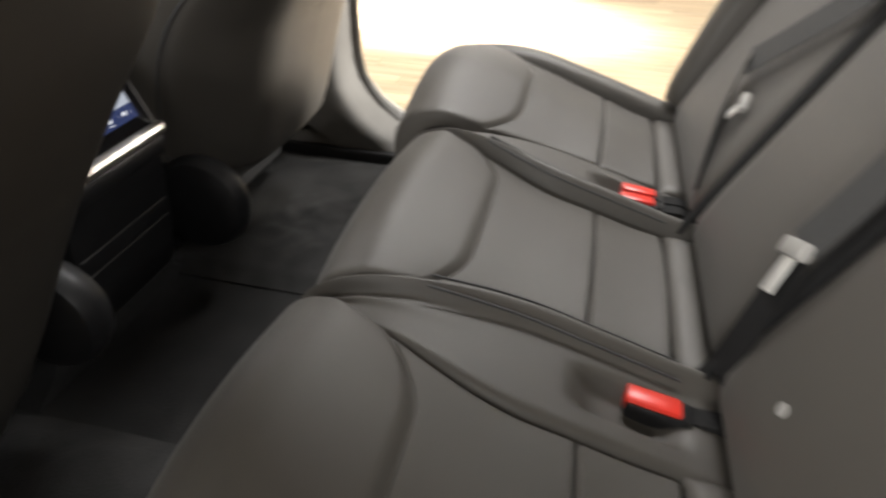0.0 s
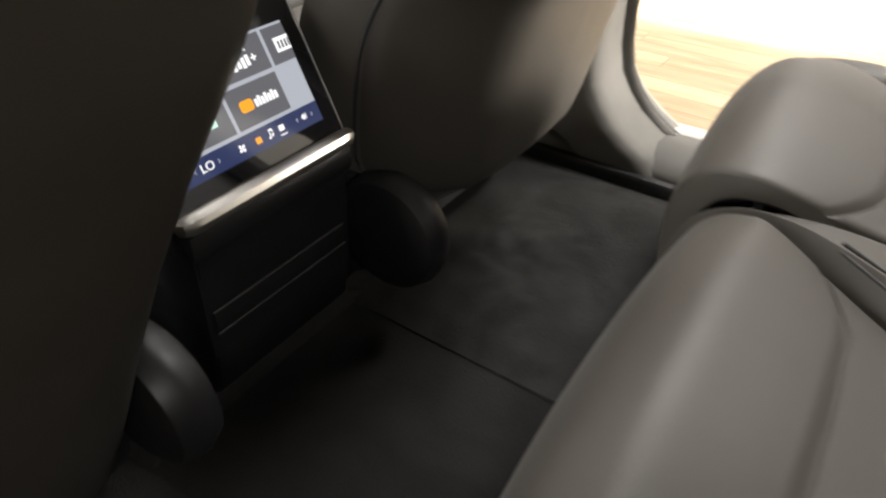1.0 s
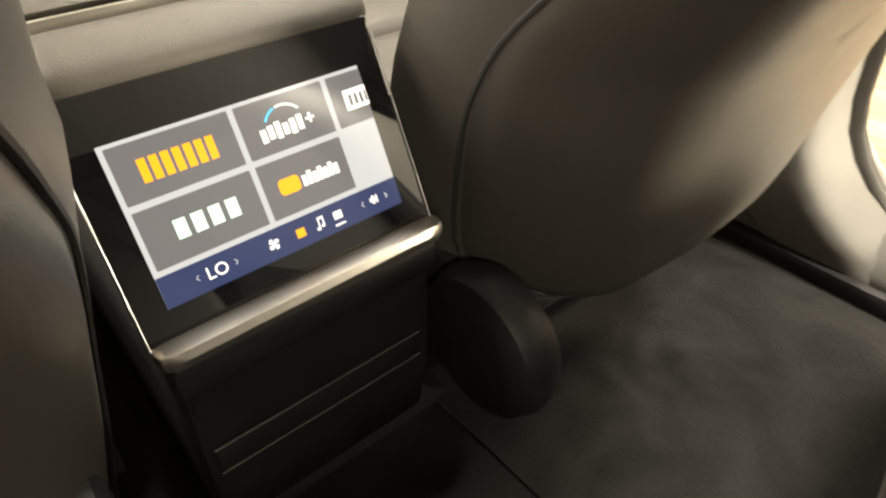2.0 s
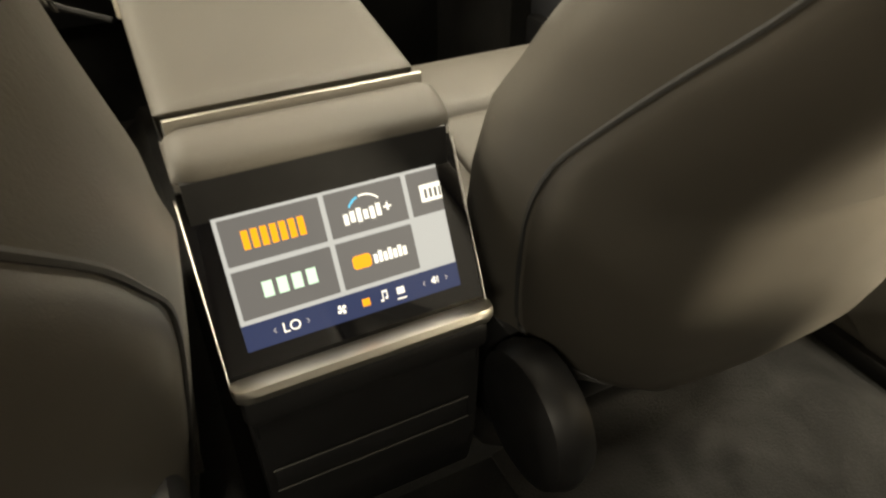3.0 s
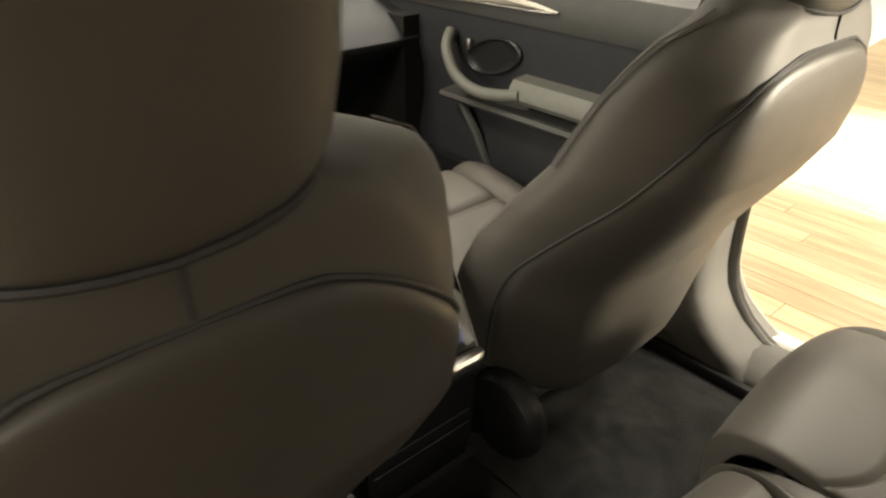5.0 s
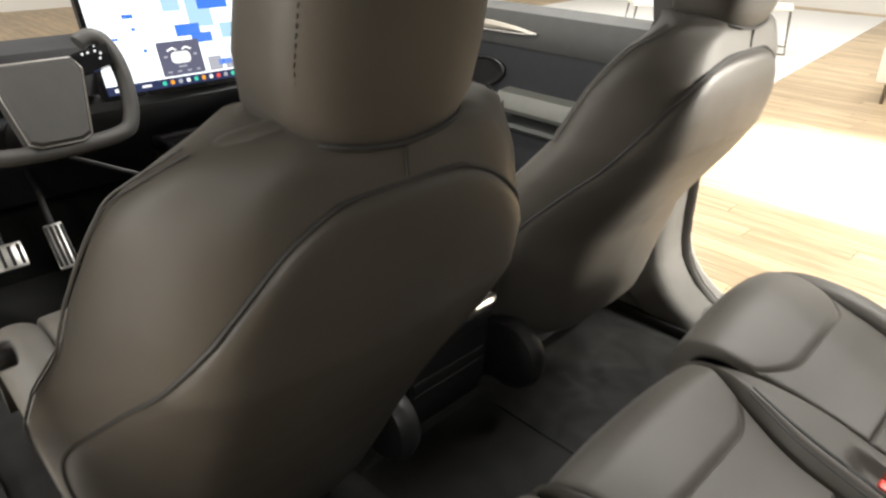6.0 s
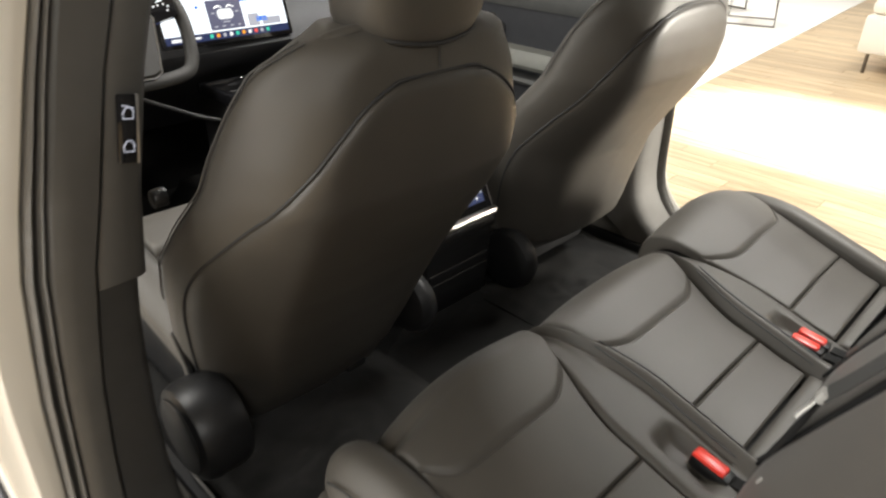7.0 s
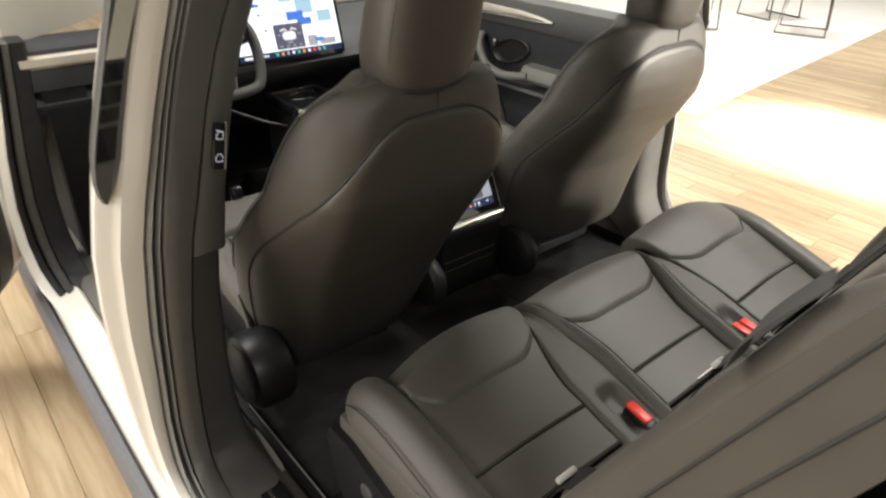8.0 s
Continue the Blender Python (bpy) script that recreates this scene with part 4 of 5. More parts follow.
part("back_core", loft([[(x, by(z, o), z) for z, o in [(0.55, -0.03), (1.28, -0.035), (1.295, -0.10), (1.28, -0.15), (0.55, -0.17)]] for x in (-0.63, 0.63)]), PLASTIC, BENCH, "black rear of the backrest")


def buckle(x, y, yaw, k=1.0):
    """A buckle lying in its recess: a black housing with a red button."""
    z = cz(y) - 0.004
    b = thing("belt_buckle", (x, y, z - 0.02), "red and black seat belt buckle in the bench recess", "belt buckle", "seat belt buckles")
    m = Matrix.Translation((x, y, z)) @ pose(0, 0, 0, 8, 0, yaw)
    bm = box(-0.0165 * k, 0.0165 * k, -0.044 * k, 0.031 * k, -0.02, 0.006, 0.005)
    bmesh.ops.transform(bm, matrix=m, verts=bm.verts[:])
    part("housing", bm, PLASTIC, b, "black plastic housing")
    bm = box(-0.0135 * k, 0.0135 * k, -0.031 * k, 0.032 * k, -0.012, 0.0105, 0.0045)
    bmesh.ops.transform(bm, matrix=m, verts=bm.verts[:])
    part("button", bm, RED, b, "red press button")
    stem = ribbon([(x, y - 0.04, z - 0.008), (x, y - 0.065, z - 0.008), (x, y - 0.1, z - 0.02)], 0.024, 0.008, (1, 0, 0))
    part("stem", stem, BLACKWEB, b, "black buckle stem")
    return b


buckle(-0.213, -0.774, -4, 0.92)
buckle(0.222, -0.762, 4, 0.85)
buckle(0.254, -0.765, 2, 0.85)

# ---- centre console ----
CON = thing("centre_console", (0, 0.3, FZ), "black car centre console with leather armrest and rear touchscreen", "console")
CW = 0.112
side = [(-0.012, 0.615), (-0.018, 0.60), (-0.014, 0.56), (-0.008, 0.45), (0.002, 0.385), (0.03, 0.36), (1.06, 0.36), (1.06, 0.741), (0.375, 0.752), (0.36, 0.855), (0.12, 0.795), (0.06, 0.77), (-0.004, 0.64)]
bm = loft([[(x, y, z) for y, z in side] for x in (-CW, CW)])
bmesh.ops.bevel(bm, geom=bm.edges[:], offset=0.004, segments=2, affect="EDGES")
part("body", bm, PLASTIC, CON, "black plastic console body")
tunnel = [(-0.20, FZ + 0.001), (-0.155, 0.335), (-0.135, 0.37), (0.135, 0.37), (0.155, 0.335), (0.20, FZ + 0.001)]
part("tunnel_carpet", loft([[(x, y, z) for x, z in tunnel] for y in (0.045, 1.3)]), CARPET, CON, "black carpeted tunnel")
UP = Vector((0, 0.051, 0.104)).normalized()          # up along the tilted screen
OUT = Vector((0, -UP.z, UP.y))                        # towards the rear seats


def scr(x, h, lift=0.0):
    """A place on the rear screen: x across, h up from the lower edge of the picture."""
    return Vector((x, 0, 0.653)) + UP * h + OUT * lift


def slab(x0, x1, h0, h1, l0, l1, at=scr, bm=None):
    bm = bm or bmesh.new()
    a = [bm.verts.new(at(x, h, l0)) for x, h in ((x0, h0), (x1, h0), (x1, h1), (x0, h1))]
    b = [bm.verts.new(at(x, h, l1)) for x, h in ((x0, h0), (x1, h0), (x1, h1), (x0, h1))]
    bm.faces.new(a[::-1])
    bm.faces.new(b)
    for i in range(4):
        j = (i + 1) % 4
        bm.faces.new((a[i], a[j], b[j], b[i]))
    return bm


def rounded(x0, x1, h0, h1, r, lift, at=scr, n=6):
    """A thin tile with rounded corners."""
    pts = []
    for cx, ch, a0 in ((x1 - r, h1 - r, 0), (x0 + r, h1 - r, 90), (x0 + r, h0 + r, 180), (x1 - r, h0 + r, 270)):
        pts += [(cx + r * math.cos(radians(a0 + 90 * k / n)), ch + r * math.sin(radians(a0 + 90 * k / n))) for k in range(n + 1)]
    return loft([[at(x, h, l) for x, h in pts] for l in (lift - 0.0004, lift)])


SCREEN = part("rear_display", rounded(-0.119, 0.119, -0.028, 0.139, 0.010, -0.001), GLASSBLACK, CON, "glossy black glass of the rear touchscreen", 0)
bm = loft([[scr(x * k, h, l) for x, h in ((-0.119, -0.028), (0.119, -0.028), (0.119, 0.139), (-0.119, 0.139))] for k, l in ((1.0, -0.03), (1.0, -0.0016))])
part("display_back", bm, GLOSS, SCREEN, "black display housing", 0)
part("picture", slab(-0.099, 0.099, 0, 0.116, -0.0009, -0.0004), UI_BG, SCREEN, "lit light grey menu background", 0)
part("menu_bar", slab(-0.099, 0.099, 0, 0.0225, -0.0004, 0.0001), UI_BAR, SCREEN, "navy menu bar along the bottom", 0)
for x0, x1, h0, h1 in ((-0.0955, -0.0115, 0.0725, 0.1115), (-0.007, 0.064, 0.0725, 0.1115), (0.0685, 0.099, 0.0725, 0.1115), (-0.0955, -0.0115, 0.0265, 0.068), (-0.007, 0.064, 0.0265, 0.068)):
    part("menu_tile", rounded(x0, x1, h0, h1, 0.0008, 0.0001), UI_TILE, SCREEN, "dark grey app tile", 0)


def bars(spec, mat, label, at=scr, lift=0.0007, parent=None):
    for x0, x1, h0, h1 in spec:
        part("mark", slab(x0, x1, h0, h1, lift - 0.0005, lift, at), mat, parent or SCREEN, label, 0)


# plain coloured marks on the tiles
bars([(-0.0795 + 0.0078 * i, -0.0795 + 0.0078 * i + 0.0054, 0.0835, 0.0995) for i in range(7)], UI_ORANGE, "orange bar")
bars([(-0.074 + 0.0125 * i, -0.074 + 0.0125 * i + 0.0085, 0.041, 0.0545) for i in range(4)], UI_GREEN, "pale green bar")
part("mark", tube([scr(0.027 + 0.0165 * math.cos(radians(a)), 0.0885 + 0.0155 * math.sin(radians(a)), 0.0006) for a in range(38, 110, 6)], 0.0008, 5), UI_WHITE, SCREEN, "thin white arc")
part("mark", tube([scr(0.027 + 0.0165 * math.cos(radians(a)), 0.0885 + 0.0155 * math.sin(radians(a)), 0.0006) for a in range(110, 158, 6)], 0.0009, 5), UI_BLUE, SCREEN, "thin blue arc")
bars([(0.006 + 0.006 * i, 0.006 + 0.006 * i + 0.0042, 0.0815 + 0.0012 * (i % 2), 0.091 + 0.0014 * (i % 3)) for i in range(6)] + [(0.043, 0.050, 0.088, 0.0898), (0.0456, 0.0474, 0.0855, 0.0925)], UI_WHITE, "white bar")
part("mark", rounded(0.0045, 0.0215, 0.0415, 0.0535, 0.0035, 0.0006), UI_ORANGE, SCREEN, "orange rounded block", 0)
bars([(0.024 + 0.0046 * i, 0.024 + 0.0046 * i + 0.0034, 0.0425, 0.0505 + 0.0022 * (i % 2)) for i in range(7)], UI_WHITE, "white bar")
bars([(0.079, 0.099, 0.0835, 0.099)], UI_WHITE, "white block")
bars([(0.0825 + 0.0048 * i, 0.0852 + 0.0048 * i, 0.0865, 0.095) for i in range(3)] + [(0.0965, 0.0983, 0.0865, 0.095)], UI_TILE, "dark notches", lift=0.0010)
# icons on the bar
bars([(0.0375, 0.0445, 0.0095, 0.0155), (0.0365, 0.0455, 0.0045, 0.0056)], UI_WHITE, "white selected icon")
bars([(0.0045, 0.0115, 0.008, 0.0145)], UI_ORANGE, "small framed icon")
bars([(0.0235, 0.0243, 0.008, 0.0155), (0.0275, 0.0283, 0.0095, 0.017), (0.0235, 0.0283, 0.0152, 0.0168), (0.0215, 0.0238, 0.0072, 0.0092), (0.0258, 0.028, 0.0087, 0.0107)], UI_WHITE, "music note icon")
fan = bmesh.new()
for a in (20, 110, 200, 290):
    c, q = math.cos(radians(a)), math.sin(radians(a))
    fan.faces.new([fan.verts.new(scr(-0.0145 + x * c - y * q, 0.0115 + x * q + y * c, 0.0006)) for x, y in ((0, 0), (0.0042, -0.0008), (0.0046, 0.0014), (0.0022, 0.0028))])
part("mark", fan, UI_WHITE, SCREEN, "fan icon", 0)
bars([(0.0715, 0.0735, 0.0105, 0.0135), (0.0735, 0.0752, 0.0088, 0.0152), (0.0762, 0.0768, 0.0098, 0.0142), (0.0776, 0.0782, 0.0088, 0.0152)], UI_WHITE, "speaker icon")
for x, d in ((-0.0735, -1), (-0.0445, 1), (0.064, -1), (0.0865, 1)):
    part("mark", tube([scr(x - 0.001 * d, 0.0095, 0.0006), scr(x + 0.0008 * d, 0.0115, 0.0006), scr(x - 0.001 * d, 0.0135, 0.0006)], 0.0004, 4), UI_GREY, SCREEN, "small chevron")


def lettering(text, size, mat, parent, m, name="lettering"):
    c = bpy.data.curves.new(name, "FONT")
    c.body, c.size, c.align_x, c.extrude = text, size, "CENTER", 0.0002
    tmp = bpy.data.objects.new(name, c)
    me = bpy.data.meshes.new_from_object(tmp)
    bpy.data.objects.remove(tmp)
    bpy.data.curves.remove(c)
    me.transform(m)
    me.transform(Matrix.Translation(-origin_of(parent)))
    me.materials.append(mat)
    ob = new(name, me)
    ob.parent = parent
    return tagged(ob, "white letters " + text)


SCRM = Matrix((Vector((1, 0, 0)), UP, OUT)).transposed().to_4x4()
lettering("LO", 0.0125, UI_WHITE, SCREEN, Matrix.Translation(scr(-0.059, 0.0072, 0.0006)) @ SCRM)

# bright bar below the screen, thin rims at its sides and a bar above it
bar = [(-0.030, 0.640), (-0.033, 0.634), (-0.031, 0.626), (-0.022, 0.622), (-0.008, 0.626), (-0.006, 0.634), (-0.018, 0.640)]
loops = []
for x, k in ((-0.121, 0.35), (-0.119, 0.75), (-0.112, 0.98), (-0.10, 1.0), (0.10, 1.0), (0.112, 0.98), (0.119, 0.75), (0.121, 0.35)):
    cy, czz = -0.012, 0.632
    loops.append([(x, cy + (y - cy) * k, czz + (z - czz) * (0.5 + 0.5 * k)) for y, z in bar])
part("trim_bar", loft(loops), CHROME, CON, "bright metal bar below the screen")
for sgn in (-1, 1):
    part("screen_rim", tube([scr(sgn * 0.1205, -0.026, 0.0), scr(sgn * 0.1205, 0.135, 0.0)], 0.0008, 8), SATIN, CON, "thin bright rim")
part("upper_bar", slab(-0.118, 0.118, 0.1405, 0.1525, -0.02, 0.003), SATIN, CON, "dark satin bar above the screen", 0)
part("lower_lip", box(-0.117, 0.117, -0.026, 0.0, 0.588, 0.622, 0.008), PLASTIC, CON, "rounded black lip below the bar")
for z in (0.514, 0.484):
    part("drawer_edge", tube([(-0.105, -0.0146, z), (0.10, -0.0146, z)], 0.0009, 6), GREYTRIM, CON, "thin grey drawer edge")
part("drawer", box(-0.104, 0.10, -0.0145, 0.0, 0.4855, 0.5125, 0.002), PLASTIC, CON, "black drawer front")
# armrest: rear pad, bright strip, lid
prof = [(0.058, 0.776), (0.052, 0.787), (0.056, 0.801), (0.072, 0.812), (0.09, 0.818), (0.103, 0.8175)]
part("armrest_pad", swept_pad(prof, -0.119, 0.119, 0.012, 20, 30, 0.02), LEATHER, CON, "leather pad above the screen")
part("armrest_strip", box(-0.113, 0.113, 0.1045, 0.109, 0.808, 0.8205, 0.0012), CHROME, CON, "bright metal strip across the armrest")
lid = [(0.124, 0.808), (0.119, 0.815), (0.121, 0.824), (0.15, 0.8315), (0.24, 0.85), (0.32, 0.868), (0.352, 0.871), (0.366, 0.862)]
part("armrest_lid", swept_pad(lid, -0.118, 0.113, 0.010, 36, 30, 0.022), LEATHER, CON, "long leather armrest lid")
part("lid_base", loft([[(x, y, z) for y, z in ((0.05, 0.74), (0.052, 0.79), (0.11, 0.806), (0.36, 0.856), (0.37, 0.78))] for x in (-0.114, 0.111)]), PLASTIC, CON, "black armrest frame")
for x0, x1, y0, y1, mat, label in ((-0.122, 0.10, 0.70, 0.782, PALE, "pale satin tray rim"), (0.082, 0.10, 0.782, 0.86, PALE, "pale satin tray rim"), (0.082, 0.10, 0.86, 1.03, GLOSS, "black tray rim"), (-0.122, 0.10, 1.03, 1.05, GLOSS, "black tray rim"), (-0.122, -0.104, 0.782, 1.03, GLOSS, "black tray rim")):
    part("tray_rim", box(x0, x1, y0, y1, 0.742, 0.78, 0.004), mat, CON, label)
part("tray", box(-0.104, 0.082, 0.782, 1.03, 0.745, 0.76, 0.003), GLOSS, CON, "black tray")
part("tray_light", box(-0.044, -0.037, 0.752, 0.757, 0.78, 0.7812), UI_RED, CON, "small red light")
part("carpet_clip", disc((0.181, 0.06, 0.305), (0.3, -1, 0.2), 0.006, 0.004, 0.001, 12), GREYPLASTIC, CON, "small pale clip")

# ---- dashboard ----
DB = thing("dashboard", (0, 1.1, FZ), "dark car dashboard with a pale trim band", "dashboard")
prof = [(1.30, 0.58), (1.22, 0.70), (1.08, 0.80), (0.985, 0.86), (0.975, 0.885), (1.0, 0.915), (1.06, 0.95), (1.2, 0.985), (1.42, 1.0), (1.42, 0.55)]
bm = loft([[(x, y, z) for y, z in prof] for x in (-0.9, 0.86)])
part("body", bm, DASH, DB)
part("trim_band", loft([[(x, y, z) for y, z in ((0.972, 0.995), (0.962, 1.005), (0.964, 1.026), (0.98, 1.032), (1.01, 1.032), (1.01, 0.994))] for x in (-0.9, -0.64)]), PALE, DB, "pale trim band at the dash end")
part("cluster_hood", loft([[(x, y, z) for y, z in ((0.975, 0.93), (0.972, 0.985), (0.99, 1.045), (1.06, 1.065), (1.2, 1.04), (1.2, 0.93))] for x in (-0.9, -0.25)]), DASH, DB, "dark hood before the steering wheel")
# pale plate placed to fit the camera's view, standing for light at the windscreen
part("windscreen_light_plate", loft([[(x, y, z) for x, z in ((-0.9, 1.046), (-0.72, 1.082), (-0.6, 1.12), (-0.56, 1.2), (-0.9, 1.2))] for y in (1.1, 1.13)]), PALEGLARE, DB, "pale plate painted for the light at the foot of the windscreen")
for sgn in (-1, 1):
    solo("kick_panel", box(*sorted((sgn * 0.74, sgn * 0.86)), 0.98, 1.42, FZ - 0.1, 0.95), CARPET, "black carpeted side of the footwell", "footwell", kind="structure")
solo("firewall", box(-0.86, 0.86, 1.40, 1.45, FZ, 1.0), CARPET, "black carpeted front end of the footwell", "bulkhead", kind="structure")

# centre touchscreen
TS = thing("centre_touchscreen", (-0.02, 0.98, 0.90), "large lit touchscreen with a map, on the dashboard", "screen")
T0, T1 = Vector((-0.25, 0.945, 0.915)), Vector((0.205, 0.975, 0.905))
TX = (T1 - T0).normalized()
TUP = (Vector((0, 0.30, 1)) - TX * Vector((0, 0.30, 1)).dot(TX)).normalized()
TN = TX.cross(TUP)


def ts(x, h, lift=0.0):
    return T0 + TX * x + TUP * h + TN * lift


TW, TH = (T1 - T0).length, 0.275
part("housing", rounded(0, TW, 0, TH, 0.008, -0.0006, ts), GLASSBLACK, TS, "black glass front", 0)
bm = slab(0.0, TW, 0.0, TH, -0.018, -0.0015, ts)
part("back", bm, PLASTIC, TS, "thin black case", 0)
part("map", slab(0.012, TW - 0.012, 0.03, TH - 0.012, -0.0006, 0.0, ts), UI_MAP, TS, "white lit map", 0)
part("dock", slab(0.012, TW - 0.012, 0.012, 0.034, -0.0006, 0.0004, ts), UI_BAR, TS, "dark dock bar", 0)
bars([(0.23, 0.30, 0.135, 0.165), (0.27, 0.33, 0.115, 0.14), (0.10, 0.128, 0.19, 0.20), (0.115, 0.125, 0.16, 0.167), (0.13, 0.14, 0.105, 0.113), (0.33, 0.37, 0.05, 0.065), (0.06, 0.075, 0.14, 0.146), (0.31, 0.40, 0.2, 0.24)], UI_WATER, "blue water on the map", ts, 0.0006, TS)
bars([(0.275, 0.345, 0.155, 0.235), (0.21, 0.26, 0.20, 0.245), (0.36, 0.42, 0.12, 0.16)], UI_PALEBLUE, "pale blue land on the map", ts, 0.0004, TS)
CARD = part("card", rounded(0.165, 0.285, 0.038, 0.125, 0.004, 0.0008, ts), UI_CARD, TS, "dark car control card", 0)
bars([(0.30, 0.34, 0.038, 0.075), (0.35, 0.42, 0.038, 0.06)], UI_GREY, "grey map boxes", ts, 0.0006, TS)
part("mark", rounded(0.197, 0.252, 0.068, 0.098, 0.012, 0.0012, ts), UI_WHITE, CARD, "white car shape", 0)
for d in (-1, 1):
    part("mark", tube([ts(0.2245 + d * 0.008, 0.102, 0.001), ts(0.2245 + d * 0.018, 0.108, 0.001), ts(0.2245 + d * 0.034, 0.102, 0.001)], 0.0025, 6), UI_WHITE, CARD, "raised door of the white car shape")
bars([(0.178, 0.188, 0.085, 0.09), (0.262, 0.272, 0.085, 0.09), (0.178, 0.19, 0.046, 0.05), (0.205, 0.217, 0.046, 0.05), (0.233, 0.245, 0.046, 0.05), (0.26, 0.27, 0.046, 0.05), (0.212, 0.236, 0.058, 0.062)], UI_GREY, "small pale control marks", ts, 0.0012, CARD)
for i, mat in enumerate((UI_TEAL, UI_ORANGE, UI_GREY, UI_WHITE, UI_TEAL, UI_ORANGE, UI_WHITE, UI_RED, UI_GREY, UI_TEAL)):
    x = 0.155 + 0.0225 * i
    part("dock_icon", rounded(x, x + 0.011, 0.0175, 0.0285, 0.004, 0.0009, ts), mat, TS, "small lit dock icon", 0)
bars([(0.03, 0.07, 0.018, 0.027), (0.10, 0.125, 0.02, 0.026)], UI_WHITE, "white dock bars", ts, 0.0009, TS)
part("mount", box(-0.10, 0.06, 0.985, 1.05, 0.90, 0.96, 0.01), PLASTIC, TS, "black screen mount")

# steering yoke
YK = thing("steering_yoke", (-0.43, 0.82, 0.90), "dark grey steering yoke with rounded grips", "steering wheel")
YM = Matrix.Translation((-0.43, 0.75, 0.995)) @ pose(0, 0, 0, -24, 0, 0)
ring = [(-0.155, 0, 0.10), (-0.165, 0, 0.06), (-0.168, 0, 0.0), (-0.155, 0, -0.07), (-0.12, 0, -0.10), (0, 0, -0.108), (0.12, 0, -0.10), (0.155, 0, -0.07), (0.168, 0, 0.0), (0.165, 0, 0.06), (0.15, 0, 0.10), (0.125, -0.004, 0.112), (0.10, -0.004, 0.10)]
bm = tube(curve_points(ring, 6), 0.0175, 12, up=(0, 1, 0))
bmesh.ops.transform(bm, matrix=YM, verts=bm.verts[:])
part("rim", bm, TRIM, YK, "leather wrapped rim")
hub = [(-0.085, 0.045), (-0.07, 0.07), (0.07, 0.07), (0.085, 0.045), (0.06, -0.09), (0.04, -0.1), (-0.04, -0.1), (-0.06, -0.09)]
bm = loft([[YM @ Vector((x * k, y, z * k)) for x, z in hub] for k, y in ((1.0, 0.03), (1.0, -0.02), (0.92, -0.03))])
part("hub", bm, TRIM, YK, "dark grey airbag cover")
bm = tube([YM @ Vector((x, -0.022, z)) for x, z in hub[2:] + hub[:2]], 0.002, 6, True)
part("hub_edge", bm, SATIN, YK, "bright edge of the hub")
for d in (-1, 1):
    bm = loft([[YM @ Vector((d * x, y, z)) for x, z in ((0.08, 0.03), (0.15, 0.045), (0.15, 0.09), (0.075, 0.075))] for y in (0.01, -0.022)])
    pod = part("button_pod", bm, GLOSS, YK, "black button pod")
    for x, z in ((0.095, 0.072), (0.107, 0.074), (0.122, 0.076), (0.132, 0.07), (0.128, 0.06)):
        part("icon", disc(YM @ Vector((d * x, -0.022, z)), YM.to_3x3() @ Vector((0, -1, 0)), 0.0026, 0.0012, 0.0003, 8), UI_WHITE, pod, "tiny lit icon")
part("column", tube([YM @ Vector((0, 0.02, -0.01)), YM @ Vector((0, 0.3, -0.03))], 0.045, 14), PLASTIC, YK, "black steering column")
# dark tube added for the console's curved front edge
part("console_curve", tube([(-0.36, 0.95, 0.80), (-0.20, 0.9, 0.72), (-0.13, 0.86, 0.70)], 0.006, 8), PLASTIC, YK, "thin black tube for the console's curved front edge")


# pedals
def pedal(name, x, y, z, w, h, label):
    p = thing(name, (x, y, z - h / 2), label, "pedal", "pedals")
    m = Matrix.Translation((x, y, z)) @ pose(0, 0, 0, -38, 0, 0)
    bm = box(-w / 2, w / 2, -0.006, 0.006, -h / 2, h / 2, 0.005)
    bmesh.ops.transform(bm, matrix=m, verts=bm.verts[:])
    part("plate", bm, SATIN, p, "brushed metal plate")
    n = 4
    for i in range(n):
        q = -w / 2 + w * (i + 0.5) / n
        bm = box(q - 0.004, q + 0.004, -0.009, -0.004, -h / 2 + 0.008, h / 2 - 0.008, 0.001)
        bmesh.ops.transform(bm, matrix=m, verts=bm.verts[:])
        part("rubber_strip", bm, PLASTIC, p, "black rubber strip")
    part("arm", tube([(x, y + 0.01, z), (x, y + 0.09, z + 0.12), (x, y + 0.2, z + 0.2)], 0.009, 8), PLASTIC, p)
    return p


pedal("brake_pedal", -0.535, 1.05, 0.545, 0.085, 0.07, "metal brake pedal with black rubber strips")
pedal("accelerator_pedal", -0.408, 1.05, 0.535, 0.05, 0.13, "tall metal accelerator pedal with rubber strips")

# ---- right front door ----
RD = thing("front_door", (0.86, 0.55, 0.34), "closed front car door with dark grey inner panel", "car door")
prof = [(0.81, 0.345), (0.80, 0.45), (0.795, 0.60), (0.815, 0.70), (0.815, 0.80), (0.80, 0.86), (0.80, 0.96), (0.79, 1.03), (0.80, 1.07), (0.85, 1.09), (0.93, 1.08), (0.97, 0.9), (0.97, 0.45), (0.93, 0.345)]
part("inner_panel", loft([[(x, y, z) for x, z in prof] for y in (-0.03, 1.18)]), DASH, RD, "dark inner door panel")
part("upper_panel", loft([[(x, y, z) for x, z in ((0.79, 0.985), (0.782, 1.01), (0.785, 1.05), (0.80, 1.082), (0.84, 1.1), (0.84, 0.98))] for y in (-0.02, 1.17)]), DOORGREY, RD, "grey upper door panel")
